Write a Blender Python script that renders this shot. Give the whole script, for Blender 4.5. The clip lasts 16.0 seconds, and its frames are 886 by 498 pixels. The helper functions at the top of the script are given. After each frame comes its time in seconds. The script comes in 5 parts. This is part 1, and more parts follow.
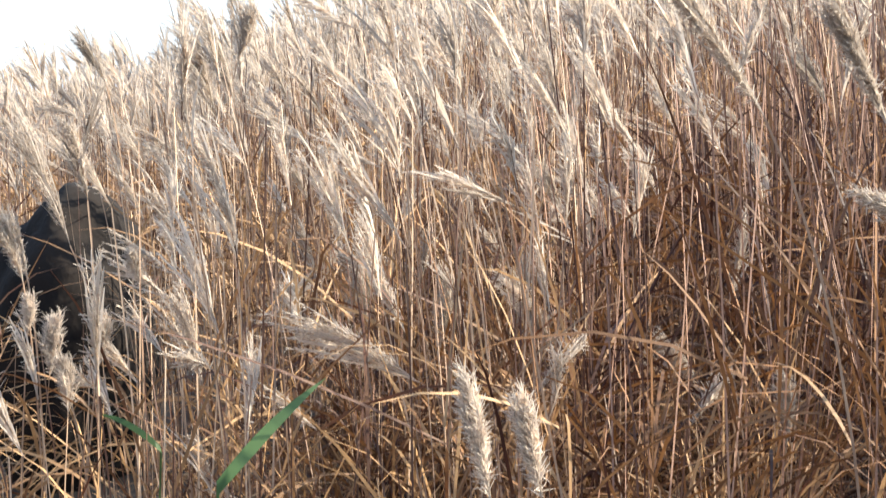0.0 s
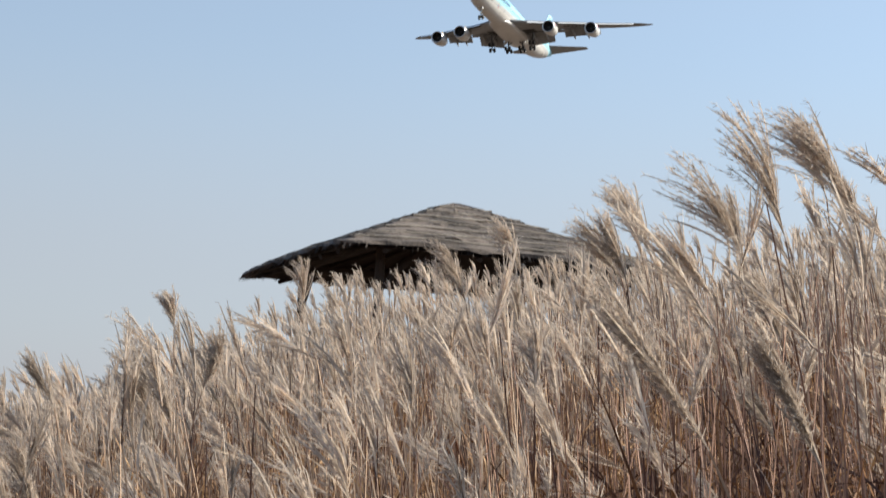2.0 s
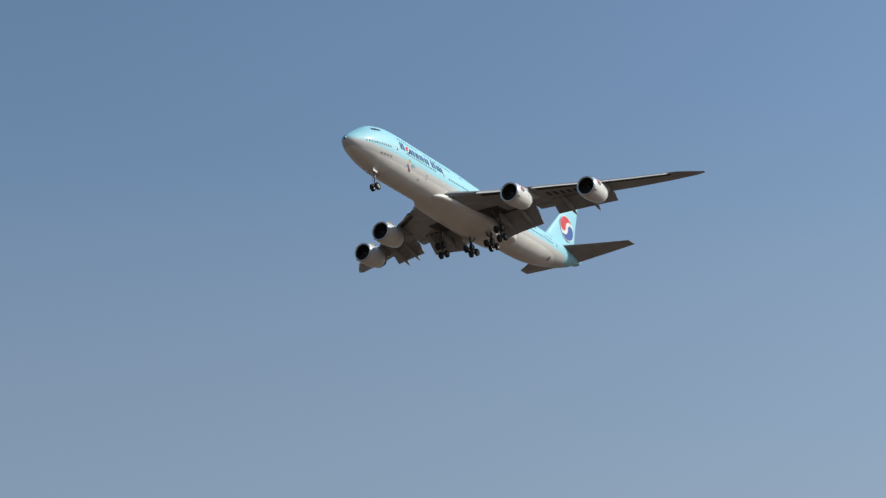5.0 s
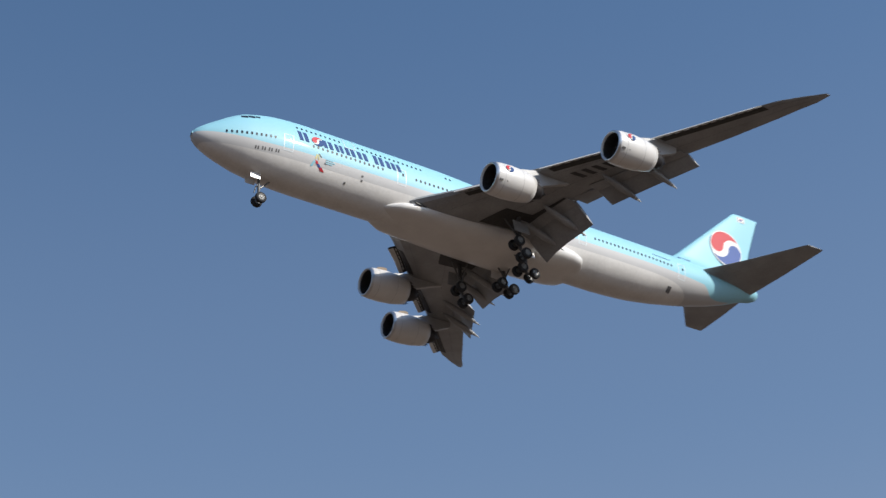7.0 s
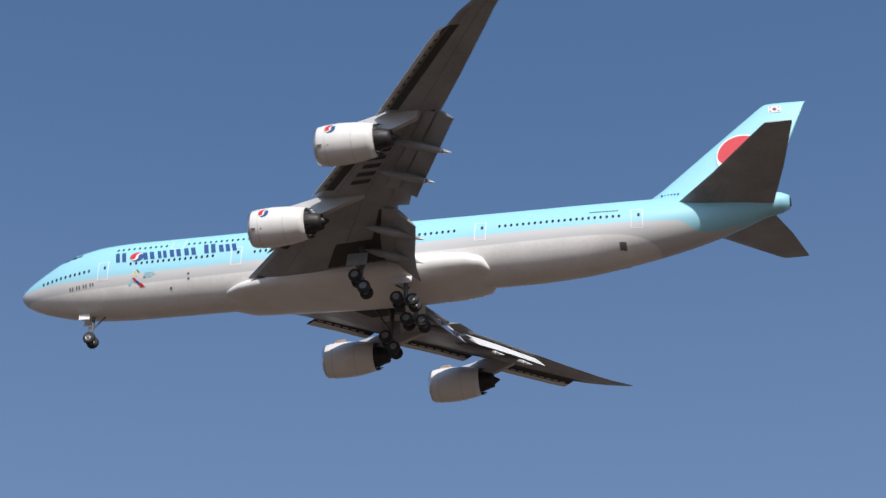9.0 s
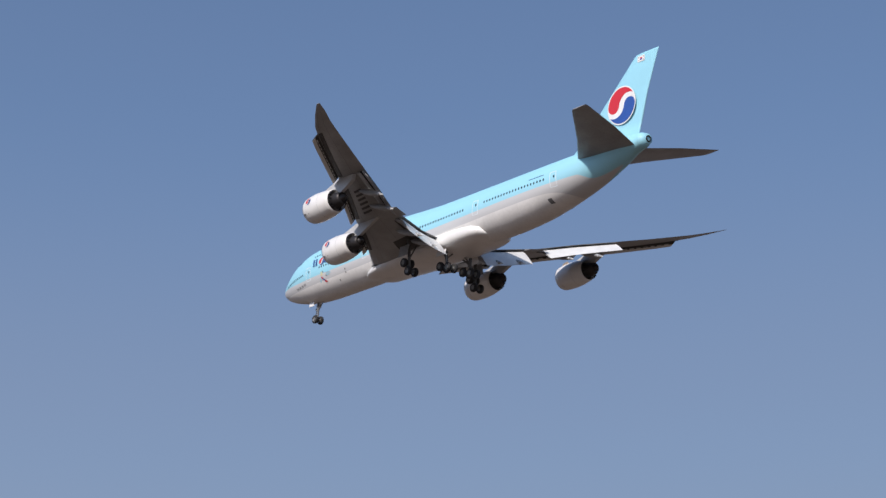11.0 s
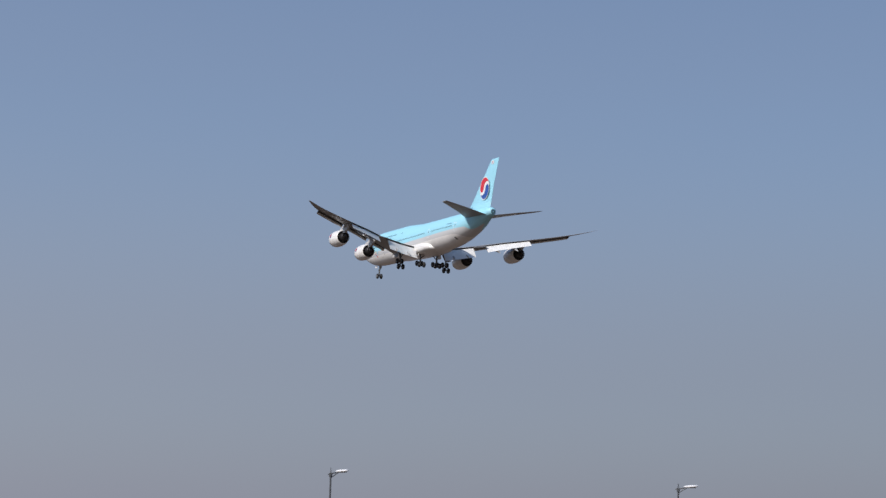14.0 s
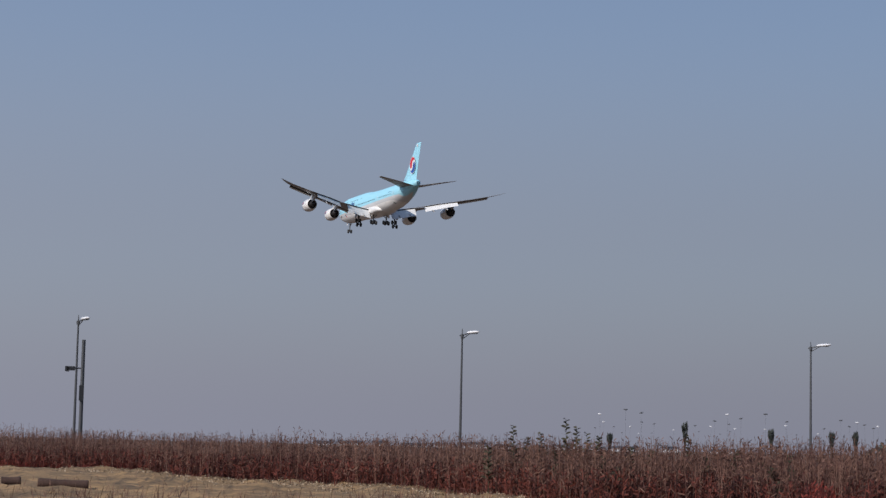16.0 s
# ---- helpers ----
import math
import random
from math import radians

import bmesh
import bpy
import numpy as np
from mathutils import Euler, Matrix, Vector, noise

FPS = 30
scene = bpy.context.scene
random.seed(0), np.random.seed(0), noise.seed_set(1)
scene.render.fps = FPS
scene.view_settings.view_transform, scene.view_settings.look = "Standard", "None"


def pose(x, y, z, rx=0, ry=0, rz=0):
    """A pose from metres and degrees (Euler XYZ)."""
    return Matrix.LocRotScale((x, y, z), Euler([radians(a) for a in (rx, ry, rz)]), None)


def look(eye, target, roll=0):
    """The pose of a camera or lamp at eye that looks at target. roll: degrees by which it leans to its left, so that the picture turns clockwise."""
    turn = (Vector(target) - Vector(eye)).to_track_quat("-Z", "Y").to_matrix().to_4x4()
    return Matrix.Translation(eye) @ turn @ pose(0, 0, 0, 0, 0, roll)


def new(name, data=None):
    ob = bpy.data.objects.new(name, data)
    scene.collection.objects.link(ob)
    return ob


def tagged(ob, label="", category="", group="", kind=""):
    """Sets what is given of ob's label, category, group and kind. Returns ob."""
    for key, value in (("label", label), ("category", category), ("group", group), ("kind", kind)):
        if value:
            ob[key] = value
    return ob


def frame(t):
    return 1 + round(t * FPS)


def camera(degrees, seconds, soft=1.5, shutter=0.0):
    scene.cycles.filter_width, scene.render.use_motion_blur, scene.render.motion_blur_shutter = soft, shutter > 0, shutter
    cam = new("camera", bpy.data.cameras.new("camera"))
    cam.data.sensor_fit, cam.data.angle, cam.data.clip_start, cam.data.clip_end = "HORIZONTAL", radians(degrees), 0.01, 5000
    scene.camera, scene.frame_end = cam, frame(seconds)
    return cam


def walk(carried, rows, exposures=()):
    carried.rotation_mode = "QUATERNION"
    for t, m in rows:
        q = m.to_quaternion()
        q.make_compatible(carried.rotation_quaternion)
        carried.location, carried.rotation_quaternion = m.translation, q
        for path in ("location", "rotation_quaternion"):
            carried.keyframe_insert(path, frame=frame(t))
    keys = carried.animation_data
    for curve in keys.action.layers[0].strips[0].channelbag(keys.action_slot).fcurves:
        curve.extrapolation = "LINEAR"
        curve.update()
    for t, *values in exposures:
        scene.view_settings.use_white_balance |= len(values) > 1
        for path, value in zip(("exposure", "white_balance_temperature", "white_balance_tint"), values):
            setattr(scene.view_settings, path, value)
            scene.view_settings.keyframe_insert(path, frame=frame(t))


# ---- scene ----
EYE = (0.0, 0.0, 1.6)
# seconds, heading (degrees left of +y), tilt above the horizon, lean
PATH = [
    (0.00, -68.671, -2.418, 1.739),
    (0.50, -68.582, 0.230, 2.041),
    (1.00, -69.055, 2.563, 2.556),
    (1.50, -69.632, 4.199, 2.514),
    (2.00, -69.764, 7.407, 2.805),
    (2.50, -68.848, 10.046, 2.708),
    (3.00, -66.356, 13.026, 2.413),
    (3.50, -64.535, 16.188, 1.192),
    (4.00, -62.927, 17.320, -0.974),
    (4.20, -62.227, 17.371, -1.930),
    (4.50, -60.684, 18.159, -2.685),
    (4.80, -58.751, 19.149, -3.325),
    (5.10, -56.443, 20.311, -3.840),
    (5.40, -53.765, 21.609, -4.217),
    (5.70, -50.715, 23.008, -4.445),
    (6.00, -47.278, 24.465, -4.514),
    (6.30, -43.426, 25.934, -4.413),
    (6.50, -41.501, 26.915, -4.489),
    (7.00, -32.032, 29.416, -3.388),
    (7.50, -21.420, 31.111, -2.261),
    (8.00, -10.342, 33.079, -1.617),
    (8.50, 2.897, 33.252, -0.591),
    (9.00, 15.754, 32.597, -0.753),
    (9.30, 23.258, 31.186, -0.697),
    (9.60, 30.259, 29.363, -0.745),
    (9.90, 36.629, 27.314, -0.861),
    (10.20, 42.321, 25.197, -1.008),
    (10.50, 47.338, 23.126, -1.148),
    (10.80, 51.699, 21.187, -1.243),
    (11.10, 55.418, 19.439, -1.257),
    (11.30, 57.547, 18.403, -1.202),
    (11.50, 59.535, 17.121, -0.960),
    (12.00, 63.767, 15.240, -0.623),
    (12.50, 67.048, 13.262, -0.742),
    (13.00, 69.361, 10.818, -0.399),
    (13.50, 70.762, 10.863, 0.846),
    (14.00, 72.118, 10.016, 1.433),
    (14.50, 73.253, 8.780, 1.805),
    (15.00, 74.535, 7.715, 2.068),
    (15.50, 75.394, 6.809, 1.903),
    (16.00, 75.886, 5.830, 1.240),
]

cam = camera(25.84, 16.0, soft=1.35, shutter=0.3)


def aim(heading, tilt):
    a, e = radians(heading), radians(tilt)
    return Vector((-math.sin(a) * math.cos(e), math.cos(a) * math.cos(e), math.sin(e)))


EXPOSURES = [(0.0, 1.78, 7000, 5), (0.5, 1.38, 7100, 7), (1.0, 1.12, 7150, 8), (1.5, 0.95, 7200, 8), (2.2, 0.53, 7100, 7), (3.0, 0.03, 6950, 4), (3.6, 0.0, 6950, 4), (6.3, 0.04, 6650, 9), (9.2, 0.18, 6500, 13), (11.3, 0.03, 6500, 16), (13.5, -0.02, 6500, 15), (14.5, 0.05, 6500, 14), (15.2, 0.05, 6500, 14), (16.0, -0.06, 6500, 15)]
walk(cam, [(t, look(EYE, Vector(EYE) + aim(h, e) * 10, lean)) for t, h, e, lean in PATH], EXPOSURES)

# ---- daylight ----
SUN = Vector((0.40, -0.73, 0.56)).normalized()
world = bpy.data.worlds.new("sky")
scene.world = world
world.use_nodes = True
wn = world.node_tree
sky = wn.nodes.new("ShaderNodeTexSky")
sky.sky_type, sky.sun_disc = "NISHITA", False
sky.sun_elevation, sky.sun_rotation = math.asin(SUN.z), math.atan2(SUN.x, SUN.y)
sky.air_density, sky.dust_density, sky.ozone_density = 1.0, 1.0, 2.5
back = wn.nodes["Background"]
back.inputs["Strength"].default_value = 0.10
# haze that thickens towards the horizon, alike all round
geo = wn.nodes.new("ShaderNodeTexCoord")
sep = wn.nodes.new("ShaderNodeSeparateXYZ")
haze = wn.nodes.new("ShaderNodeValToRGB")
blend = wn.nodes.new("ShaderNodeMixRGB")
wn.links.new(geo.outputs["Generated"], sep.inputs[0])
wn.links.new(sep.outputs["Z"], haze.inputs["Fac"])
wn.links.new(haze.outputs["Color"], blend.inputs["Fac"])
clear = wn.nodes.new("ShaderNodeMixRGB")
clear.blend_type = "MULTIPLY"
clear.inputs["Fac"].default_value = 1.0
clear.inputs[2].default_value = (0.86, 1.0, 1.07, 1)
wn.links.new(sky.outputs[0], clear.inputs[1])
wn.links.new(clear.outputs[0], blend.inputs[1])
# haze scatters more of the sun's light towards the sun's side of the sky
side = wn.nodes.new("ShaderNodeVectorMath")
side.operation = "DOT_PRODUCT"
side.inputs[1].default_value = SUN
wn.links.new(geo.outputs["Generated"], side.inputs[0])
gain = wn.nodes.new("ShaderNodeMath")
gain.operation = "MULTIPLY_ADD"
gain.inputs[1].default_value, gain.inputs[2].default_value = 0.42, 1.168
wn.links.new(side.outputs["Value"], gain.inputs[0])
glow = wn.nodes.new("ShaderNodeVectorMath")
glow.operation = "SCALE"
wn.links.new(blend.outputs[0], glow.inputs[0])
wn.links.new(gain.outputs[0], glow.inputs["Scale"])
wn.links.new(glow.outputs[0], back.inputs["Color"])
blend.inputs[2].default_value = (2.62, 2.80, 3.42, 1)
ramp = haze.color_ramp
ramp.interpolation = "EASE"
ramp.elements[0].position, ramp.elements[0].color = 0.0, (1, 1, 1, 1)
ramp.elements[1].position, ramp.elements[1].color = 0.62, (0.0, 0.0, 0.0, 1)
for at, v in ((0.10, 0.8), (0.25, 0.42), (0.42, 0.14)):
    ramp.elements.new(at).color = (v, v, v, 1)
lamp = bpy.data.lights.new("sun", "SUN")
lamp.energy, lamp.angle, lamp.color = 3.85, radians(0.55), (1.0, 0.945, 0.86)
sun = new("sun", lamp)
sun.matrix_world = look(SUN * 50, (0, 0, 0))


# ---- materials ----
def material(name, colour, rough=0.6, metal=0.0, vary=0.12, scale=3.0, fine=40.0, bump=0.0, random=0.0, island=0.0, translucent=0.0, second=None, coat=0.0, coord="Object"):
    m = bpy.data.materials.new(name)
    m.use_nodes = True
    t = m.node_tree
    b = t.nodes["Principled BSDF"]
    b.inputs["Roughness"].default_value, b.inputs["Metallic"].default_value = rough, metal
    b.inputs["Coat Weight"].default_value, b.inputs["Coat Roughness"].default_value = coat, 0.13
    tc = t.nodes.new("ShaderNodeTexCoord")
    n1, n2 = t.nodes.new("ShaderNodeTexNoise"), t.nodes.new("ShaderNodeTexNoise")
    n1.inputs["Scale"].default_value, n2.inputs["Scale"].default_value = scale, fine
    n1.inputs["Detail"].default_value = 5
    for n in (n1, n2):
        t.links.new(tc.outputs[coord], n.inputs["Vector"])
    add = t.nodes.new("ShaderNodeMath")
    add.operation = "MULTIPLY_ADD"
    t.links.new(n2.outputs["Fac"], add.inputs[0])
    add.inputs[1].default_value = 0.5
    t.links.new(n1.outputs["Fac"], add.inputs[2])
    fac = add.outputs[0]
    if random or island:
        src = t.nodes.new("ShaderNodeObjectInfo" if random else "ShaderNodeNewGeometry").outputs["Random" if random else "Random Per Island"]
        mix = t.nodes.new("ShaderNodeMath")
        mix.operation = "MULTIPLY_ADD"
        t.links.new(src, mix.inputs[0])
        mix.inputs[1].default_value = (random or island)
        t.links.new(fac, mix.inputs[2])
        off = t.nodes.new("ShaderNodeMath")
        off.operation = "SUBTRACT"
        t.links.new(mix.outputs[0], off.inputs[0])
        off.inputs[1].default_value = 0.5 * (random or island)
        fac = off.outputs[0]
    ramp = t.nodes.new("ShaderNodeValToRGB")
    lo = tuple(c * (1 - vary) for c in colour)
    hi = tuple(min(1, c * (1 + vary)) for c in (second or colour))
    ramp.color_ramp.elements[0].position, ramp.color_ramp.elements[0].color = 0.5, (*lo, 1)
    ramp.color_ramp.elements[1].position, ramp.color_ramp.elements[1].color = 1.0, (*hi, 1)
    t.links.new(fac, ramp.inputs["Fac"])
    t.links.new(ramp.outputs["Color"], b.inputs["Base Color"])
    if bump:
        bp = t.nodes.new("ShaderNodeBump")
        bp.inputs["Strength"].default_value, bp.inputs["Distance"].default_value = bump, 0.02
        t.links.new(fac, bp.inputs["Height"])
        t.links.new(bp.outputs["Normal"], b.inputs["Normal"])
    if translucent:
        tr = t.nodes.new("ShaderNodeBsdfTranslucent")
        mx = t.nodes.new("ShaderNodeMixShader")
        mx.inputs["Fac"].default_value = translucent
        t.links.new(ramp.outputs["Color"], tr.inputs["Color"])
        t.links.new(b.outputs[0], mx.inputs[1])
        t.links.new(tr.outputs[0], mx.inputs[2])
        t.links.new(mx.outputs[0], t.nodes["Material Output"].inputs["Surface"])
    return m


def livery():
    """Sky-blue upper hull, silver-grey band, white belly, blue tail cone; faint streaks along the hull."""
    m = material("hull_paint", (0.72, 0.705, 0.68), 0.55, vary=0.09, scale=0.35, fine=3, coat=0.06)
    t = m.node_tree
    b = t.nodes["Principled BSDF"]
    white = b.inputs["Base Color"].links[0].from_socket
    tc = t.nodes.new("ShaderNodeTexCoord")
    sep = t.nodes.new("ShaderNodeSeparateXYZ")
    t.links.new(tc.outputs["Object"], sep.inputs[0])

    def calc(op, a, b_, c=None):
        n = t.nodes.new("ShaderNodeMath")
        n.operation = op
        for i, v in enumerate((a, b_, c)):
            if v is None:
                continue
            if isinstance(v, (int, float)):
                n.inputs[i].default_value = v
            else:
                t.links.new(v, n.inputs[i])
        return n.outputs[0]

    def smooth(v, lo, hi, a=0.0, z=1.0):
        n = t.nodes.new("ShaderNodeMapRange")
        n.interpolation_type = "SMOOTHSTEP"
        t.links.new(v, n.inputs["Value"])
        for k, x in zip(("From Min", "From Max", "To Min", "To Max"), (lo, hi, a, z)):
            n.inputs[k].default_value = x
        return n.outputs[0]

    x, z = sep.outputs["X"], sep.outputs["Z"]
    edge = calc("MULTIPLY_ADD", x, -0.017, -0.22)
    edge = calc("ADD", edge, smooth(x, 30.0, 38.3, 0.0, 0.35))
    edge = calc("ADD", edge, smooth(x, -26.2, -28.2, 0.0, -0.7))
    edge = calc("ADD", edge, smooth(x, -28.0, -34.5, 0.0, 1.3))
    blue = smooth(calc("SUBTRACT", z, edge), -0.03, 0.03)
    # the white belly ends in a round sweep before the tail cone
    run = smooth(x, -12.0, -29.6, 0.0, 1.0)
    sweep = calc("MULTIPLY", calc("POWER", run, 6.0), 3.4)
    low = calc("SUBTRACT", calc("SUBTRACT", edge, 0.98), sweep)
    band = smooth(calc("SUBTRACT", z, low), -0.05, 0.05)

    def mix(f, a, c):
        n = t.nodes.new("ShaderNodeMixRGB")
        t.links.new(f, n.inputs[0])
        t.links.new(a, n.inputs[1])
        n.inputs[2].default_value = (*c, 1)
        return n.outputs[0]

    t.links.new(mix(blue, mix(band, white, (0.53, 0.53, 0.53)), SKYBLUE), b.inputs["Base Color"])
    return m


SKYBLUE = (0.285, 0.585, 0.69)
HULL = livery()
BLUE = material("sky_blue_paint", SKYBLUE, 0.48, vary=0.03, scale=0.5, fine=8, coat=0.3)
WHITE = material("white_paint", (0.72, 0.705, 0.68), 0.3, vary=0.05, scale=0.7, fine=10, coat=0.2)
GREYP = material("grey_wing_paint", (0.265, 0.268, 0.272), 0.42, vary=0.2, scale=0.4, fine=4)
# pale paint, also the sunlit look of flap tops and flap edges
FLAPW = material("pale_paint_and_sunlit_skin", (0.62, 0.62, 0.60), 0.4, vary=0.08, scale=0.8, fine=9)
# dark metal, also the shade painted on slots, wells and slat undersides
DARKG = material("dark_metal_and_recess_shade", (0.035, 0.034, 0.032), 0.6, vary=0.3, scale=2, fine=20)
BARE = material("bare_aluminium", (0.62, 0.62, 0.62), 0.3, 0.9, vary=0.08, scale=2, fine=25)
SOOT = material("sooty_exhaust_metal", (0.012, 0.011, 0.010), 0.6, 0.3, vary=0.3, scale=3, fine=20)
NOZZLE = material("heat_stained_nozzle_metal", (0.035, 0.032, 0.033), 0.5, 0.5, vary=0.3, scale=2, fine=18)
STEEL = material("gear_strut_paint", (0.12, 0.12, 0.118), 0.4, 0.3, vary=0.15, scale=3, fine=30)
RUBBER = material("tyre_rubber", (0.018, 0.018, 0.019), 0.8, vary=0.3, scale=4, fine=40)
GLASS = material("dark_window_glass", (0.02, 0.025, 0.03), 0.12, vary=0.2, scale=2, fine=10, coat=0.6)
NAVY = material("navy_blue_paint", (0.018, 0.065, 0.21), 0.75, vary=0.05, scale=1, fine=10)
BLUE2 = material("royal_blue_paint", (0.02, 0.075, 0.30), 0.55, vary=0.05, scale=1, fine=10)
RED = material("signal_red_paint", (0.54, 0.022, 0.035), 0.55, vary=0.05, scale=1, fine=10)
PALE = material("pale_marking_paint", (0.66, 0.72, 0.74), 0.35, vary=0.05, scale=1, fine=10)
RIM = material("dull_wheel_rim", (0.2, 0.2, 0.195), 0.45, 0.4, vary=0.2, scale=3, fine=25)
PYLON = material("light_grey_fairing_paint", (0.42, 0.42, 0.415), 0.45, vary=0.12, scale=0.7, fine=6)
STRAKE = material("tan_strake_primer", (0.46, 0.37, 0.29), 0.55, vary=0.1, scale=2, fine=20)
SEAM = material("grey_seam_sealant", (0.42, 0.42, 0.41), 0.5, vary=0.1, scale=2, fine=20)
BLACKP = material("black_number_paint", (0.04, 0.04, 0.042), 0.6, vary=0.25, scale=1.5, fine=14)
YELLOWP = material("pale_yellow_paint", (0.68, 0.6, 0.25), 0.55, vary=0.05, scale=1, fine=10)
INK = material("dark_marking_paint", (0.13, 0.13, 0.13), 0.45, vary=0.1, scale=1, fine=10)
EARTH = material("dry_earth", (0.07, 0.048, 0.032), 0.95, vary=0.35, scale=0.05, fine=1.5, bump=0.4, second=(0.12, 0.082, 0.056))
SAND = material("sandy_gravel", (0.085, 0.047, 0.0155), 0.95, vary=0.7, scale=0.8, fine=5, bump=1.0, second=(0.225, 0.135, 0.055))
STALK = material("dry_grass_stalk", (0.135, 0.058, 0.036), 0.6, vary=0.25, scale=0.8, fine=6, island=0.7, second=(0.50, 0.345, 0.235), translucent=0.15)
REDSTALK = material("red_brown_grass_stalk", (0.09, 0.033, 0.022), 0.6, vary=0.25, scale=0.8, fine=6, island=0.7, second=(0.36, 0.205, 0.14), translucent=0.12)
REDLEAF = material("red_brown_grass_blade", (0.07, 0.022, 0.013), 0.7, vary=0.3, scale=0.8, fine=6, island=0.7, second=(0.21, 0.095, 0.035), translucent=0.2)
LEAF = material("dry_grass_blade", (0.16, 0.058, 0.027), 0.65, vary=0.3, scale=0.8, fine=6, island=0.6, second=(0.44, 0.255, 0.12), translucent=0.25)
FLUFF = material("silver_grass_fluff", (0.48, 0.39, 0.315), 0.8, vary=0.12, scale=1.0, fine=8, island=0.5, second=(0.78, 0.66, 0.55), translucent=0.5)
GREEN = material("green_grass_blade", (0.06, 0.12, 0.03), 0.5, vary=0.25, scale=3, fine=20, translucent=0.3)
THATCH = material("weathered_thatch", (0.05, 0.038, 0.031), 0.95, vary=0.5, scale=1.5, fine=30, bump=0.9, second=(0.15, 0.12, 0.1))
BATTEN = material("bleached_bamboo_batten", (0.2, 0.165, 0.13), 0.8, vary=0.4, scale=3, fine=25, second=(0.36, 0.31, 0.25))
TIMBER = material("dark_brown_timber", (0.032, 0.02, 0.014), 0.8, vary=0.35, scale=2, fine=30, bump=0.3)
# near-black tone that paints the shade in the grass hollow
HOLLOWSHADE = material("dark_hollow_shade", (0.014, 0.008, 0.005), 1.0, vary=0.5, scale=3, fine=20, bump=0.7)
GALV = material("galvanised_steel", (0.055, 0.057, 0.06), 0.5, 0.2, vary=0.12, scale=1.5, fine=20)
LAMPW = material("lamp_housing_white", (0.72, 0.72, 0.72), 0.4, vary=0.05, scale=2, fine=20)
WEED = material("red_brown_weed", (0.05, 0.010, 0.006), 0.85, vary=0.3, scale=0.15, fine=2.0, island=0.7, second=(0.105, 0.022, 0.013), translucent=0.08)
WEEDG = material("dull_green_weed", (0.022, 0.024, 0.013), 0.8, vary=0.3, scale=0.5, fine=5, island=0.4, second=(0.055, 0.048, 0.024), translucent=0.2)
LOG = material("weathered_log", (0.05, 0.026, 0.018), 0.9, vary=0.4, scale=2, fine=18, bump=0.6)
CONIFER = material("dark_conifer", (0.018, 0.021, 0.02), 0.85, vary=0.3, scale=1, fine=6, island=0.5, second=(0.04, 0.045, 0.035))


# ---- mesh helpers ----
def mesh_of(name, verts, faces, mats, smooth=False, slots=None):
    me = bpy.data.meshes.new(name)
    me.from_pydata([tuple(v) for v in verts], [], faces)
    for m in (mats if isinstance(mats, (list, tuple)) else [mats]):
        me.materials.append(m)
    if slots is not None:
        me.polygons.foreach_set("material_index", slots)
    if smooth:
        me.polygons.foreach_set("use_smooth", [True] * len(me.polygons))
    me.update()
    return me


def shaped(name, verts, faces, mat, parent=None, label="", smooth=False, slots=None):
    ob = new(name, mesh_of(name, verts, faces, mat, smooth, slots))
    if parent:
        ob.parent = parent
    return tagged(ob, label)


def part(name, bm, mat, parent=None, label="", smooth=False):
    me = bpy.data.meshes.new(name)
    bmesh.ops.recalc_face_normals(bm, faces=bm.faces)
    bm.to_mesh(me)
    bm.free()
    me.materials.append(mat)
    if smooth:
        me.polygons.foreach_set("use_smooth", [True] * len(me.polygons))
    ob = new(name, me)
    if parent:
        ob.parent = parent
    return tagged(ob, label)


def empty(name, m=None):
    ob = new(name)
    ob.empty_display_size = 0.1
    if m is not None:
        ob.matrix_world = m
    return ob


def lathe(profile, axis_from, direction, n=28, squash=1.0):
    """Rings (distance, radius) round a line; returns verts, faces."""
    d = Vector(direction).normalized()
    u = d.orthogonal().normalized()
    if abs(d.x) > 0.9:
        u = Vector((0, 1, 0))
    w = d.cross(u)
    verts, faces = [], []
    for s, r in profile:
        for k in range(n):
            a = 2 * math.pi * k / n
            verts.append(Vector(axis_from) + d * s + u * (r * math.cos(a)) + w * (r * math.sin(a) * squash))
    for i in range(len(profile) - 1):
        for k in range(n):
            faces.append((i * n + k, i * n + (k + 1) % n, (i + 1) * n + (k + 1) % n, (i + 1) * n + k))
    return verts, faces


def rod(a, b, r0, r1=None, n=10, caps=True):
    a, b = Vector(a), Vector(b)
    v, f = lathe([(0, r0), ((b - a).length, r0 if r1 is None else r1)], a, b - a, n)
    if caps:
        f += [tuple(range(n))[::-1], tuple(range(n, 2 * n))]
    return v, f


def join(*pieces):
    verts, faces = [], []
    for v, f in pieces:
        o = len(verts)
        verts += list(v)
        faces += [tuple(i + o for i in q) for q in f]
    return verts, faces


def block(c, size, rot=None):
    x, y, z = (s / 2 for s in size)
    v = [Vector((a * x, b * y, d * z)) for a in (-1, 1) for b in (-1, 1) for d in (-1, 1)]
    if rot:
        v = [rot @ p for p in v]
    return [p + Vector(c) for p in v], [(0, 1, 3, 2), (4, 6, 7, 5), (0, 4, 5, 1), (2, 3, 7, 6), (0, 2, 6, 4), (1, 5, 7, 3)]


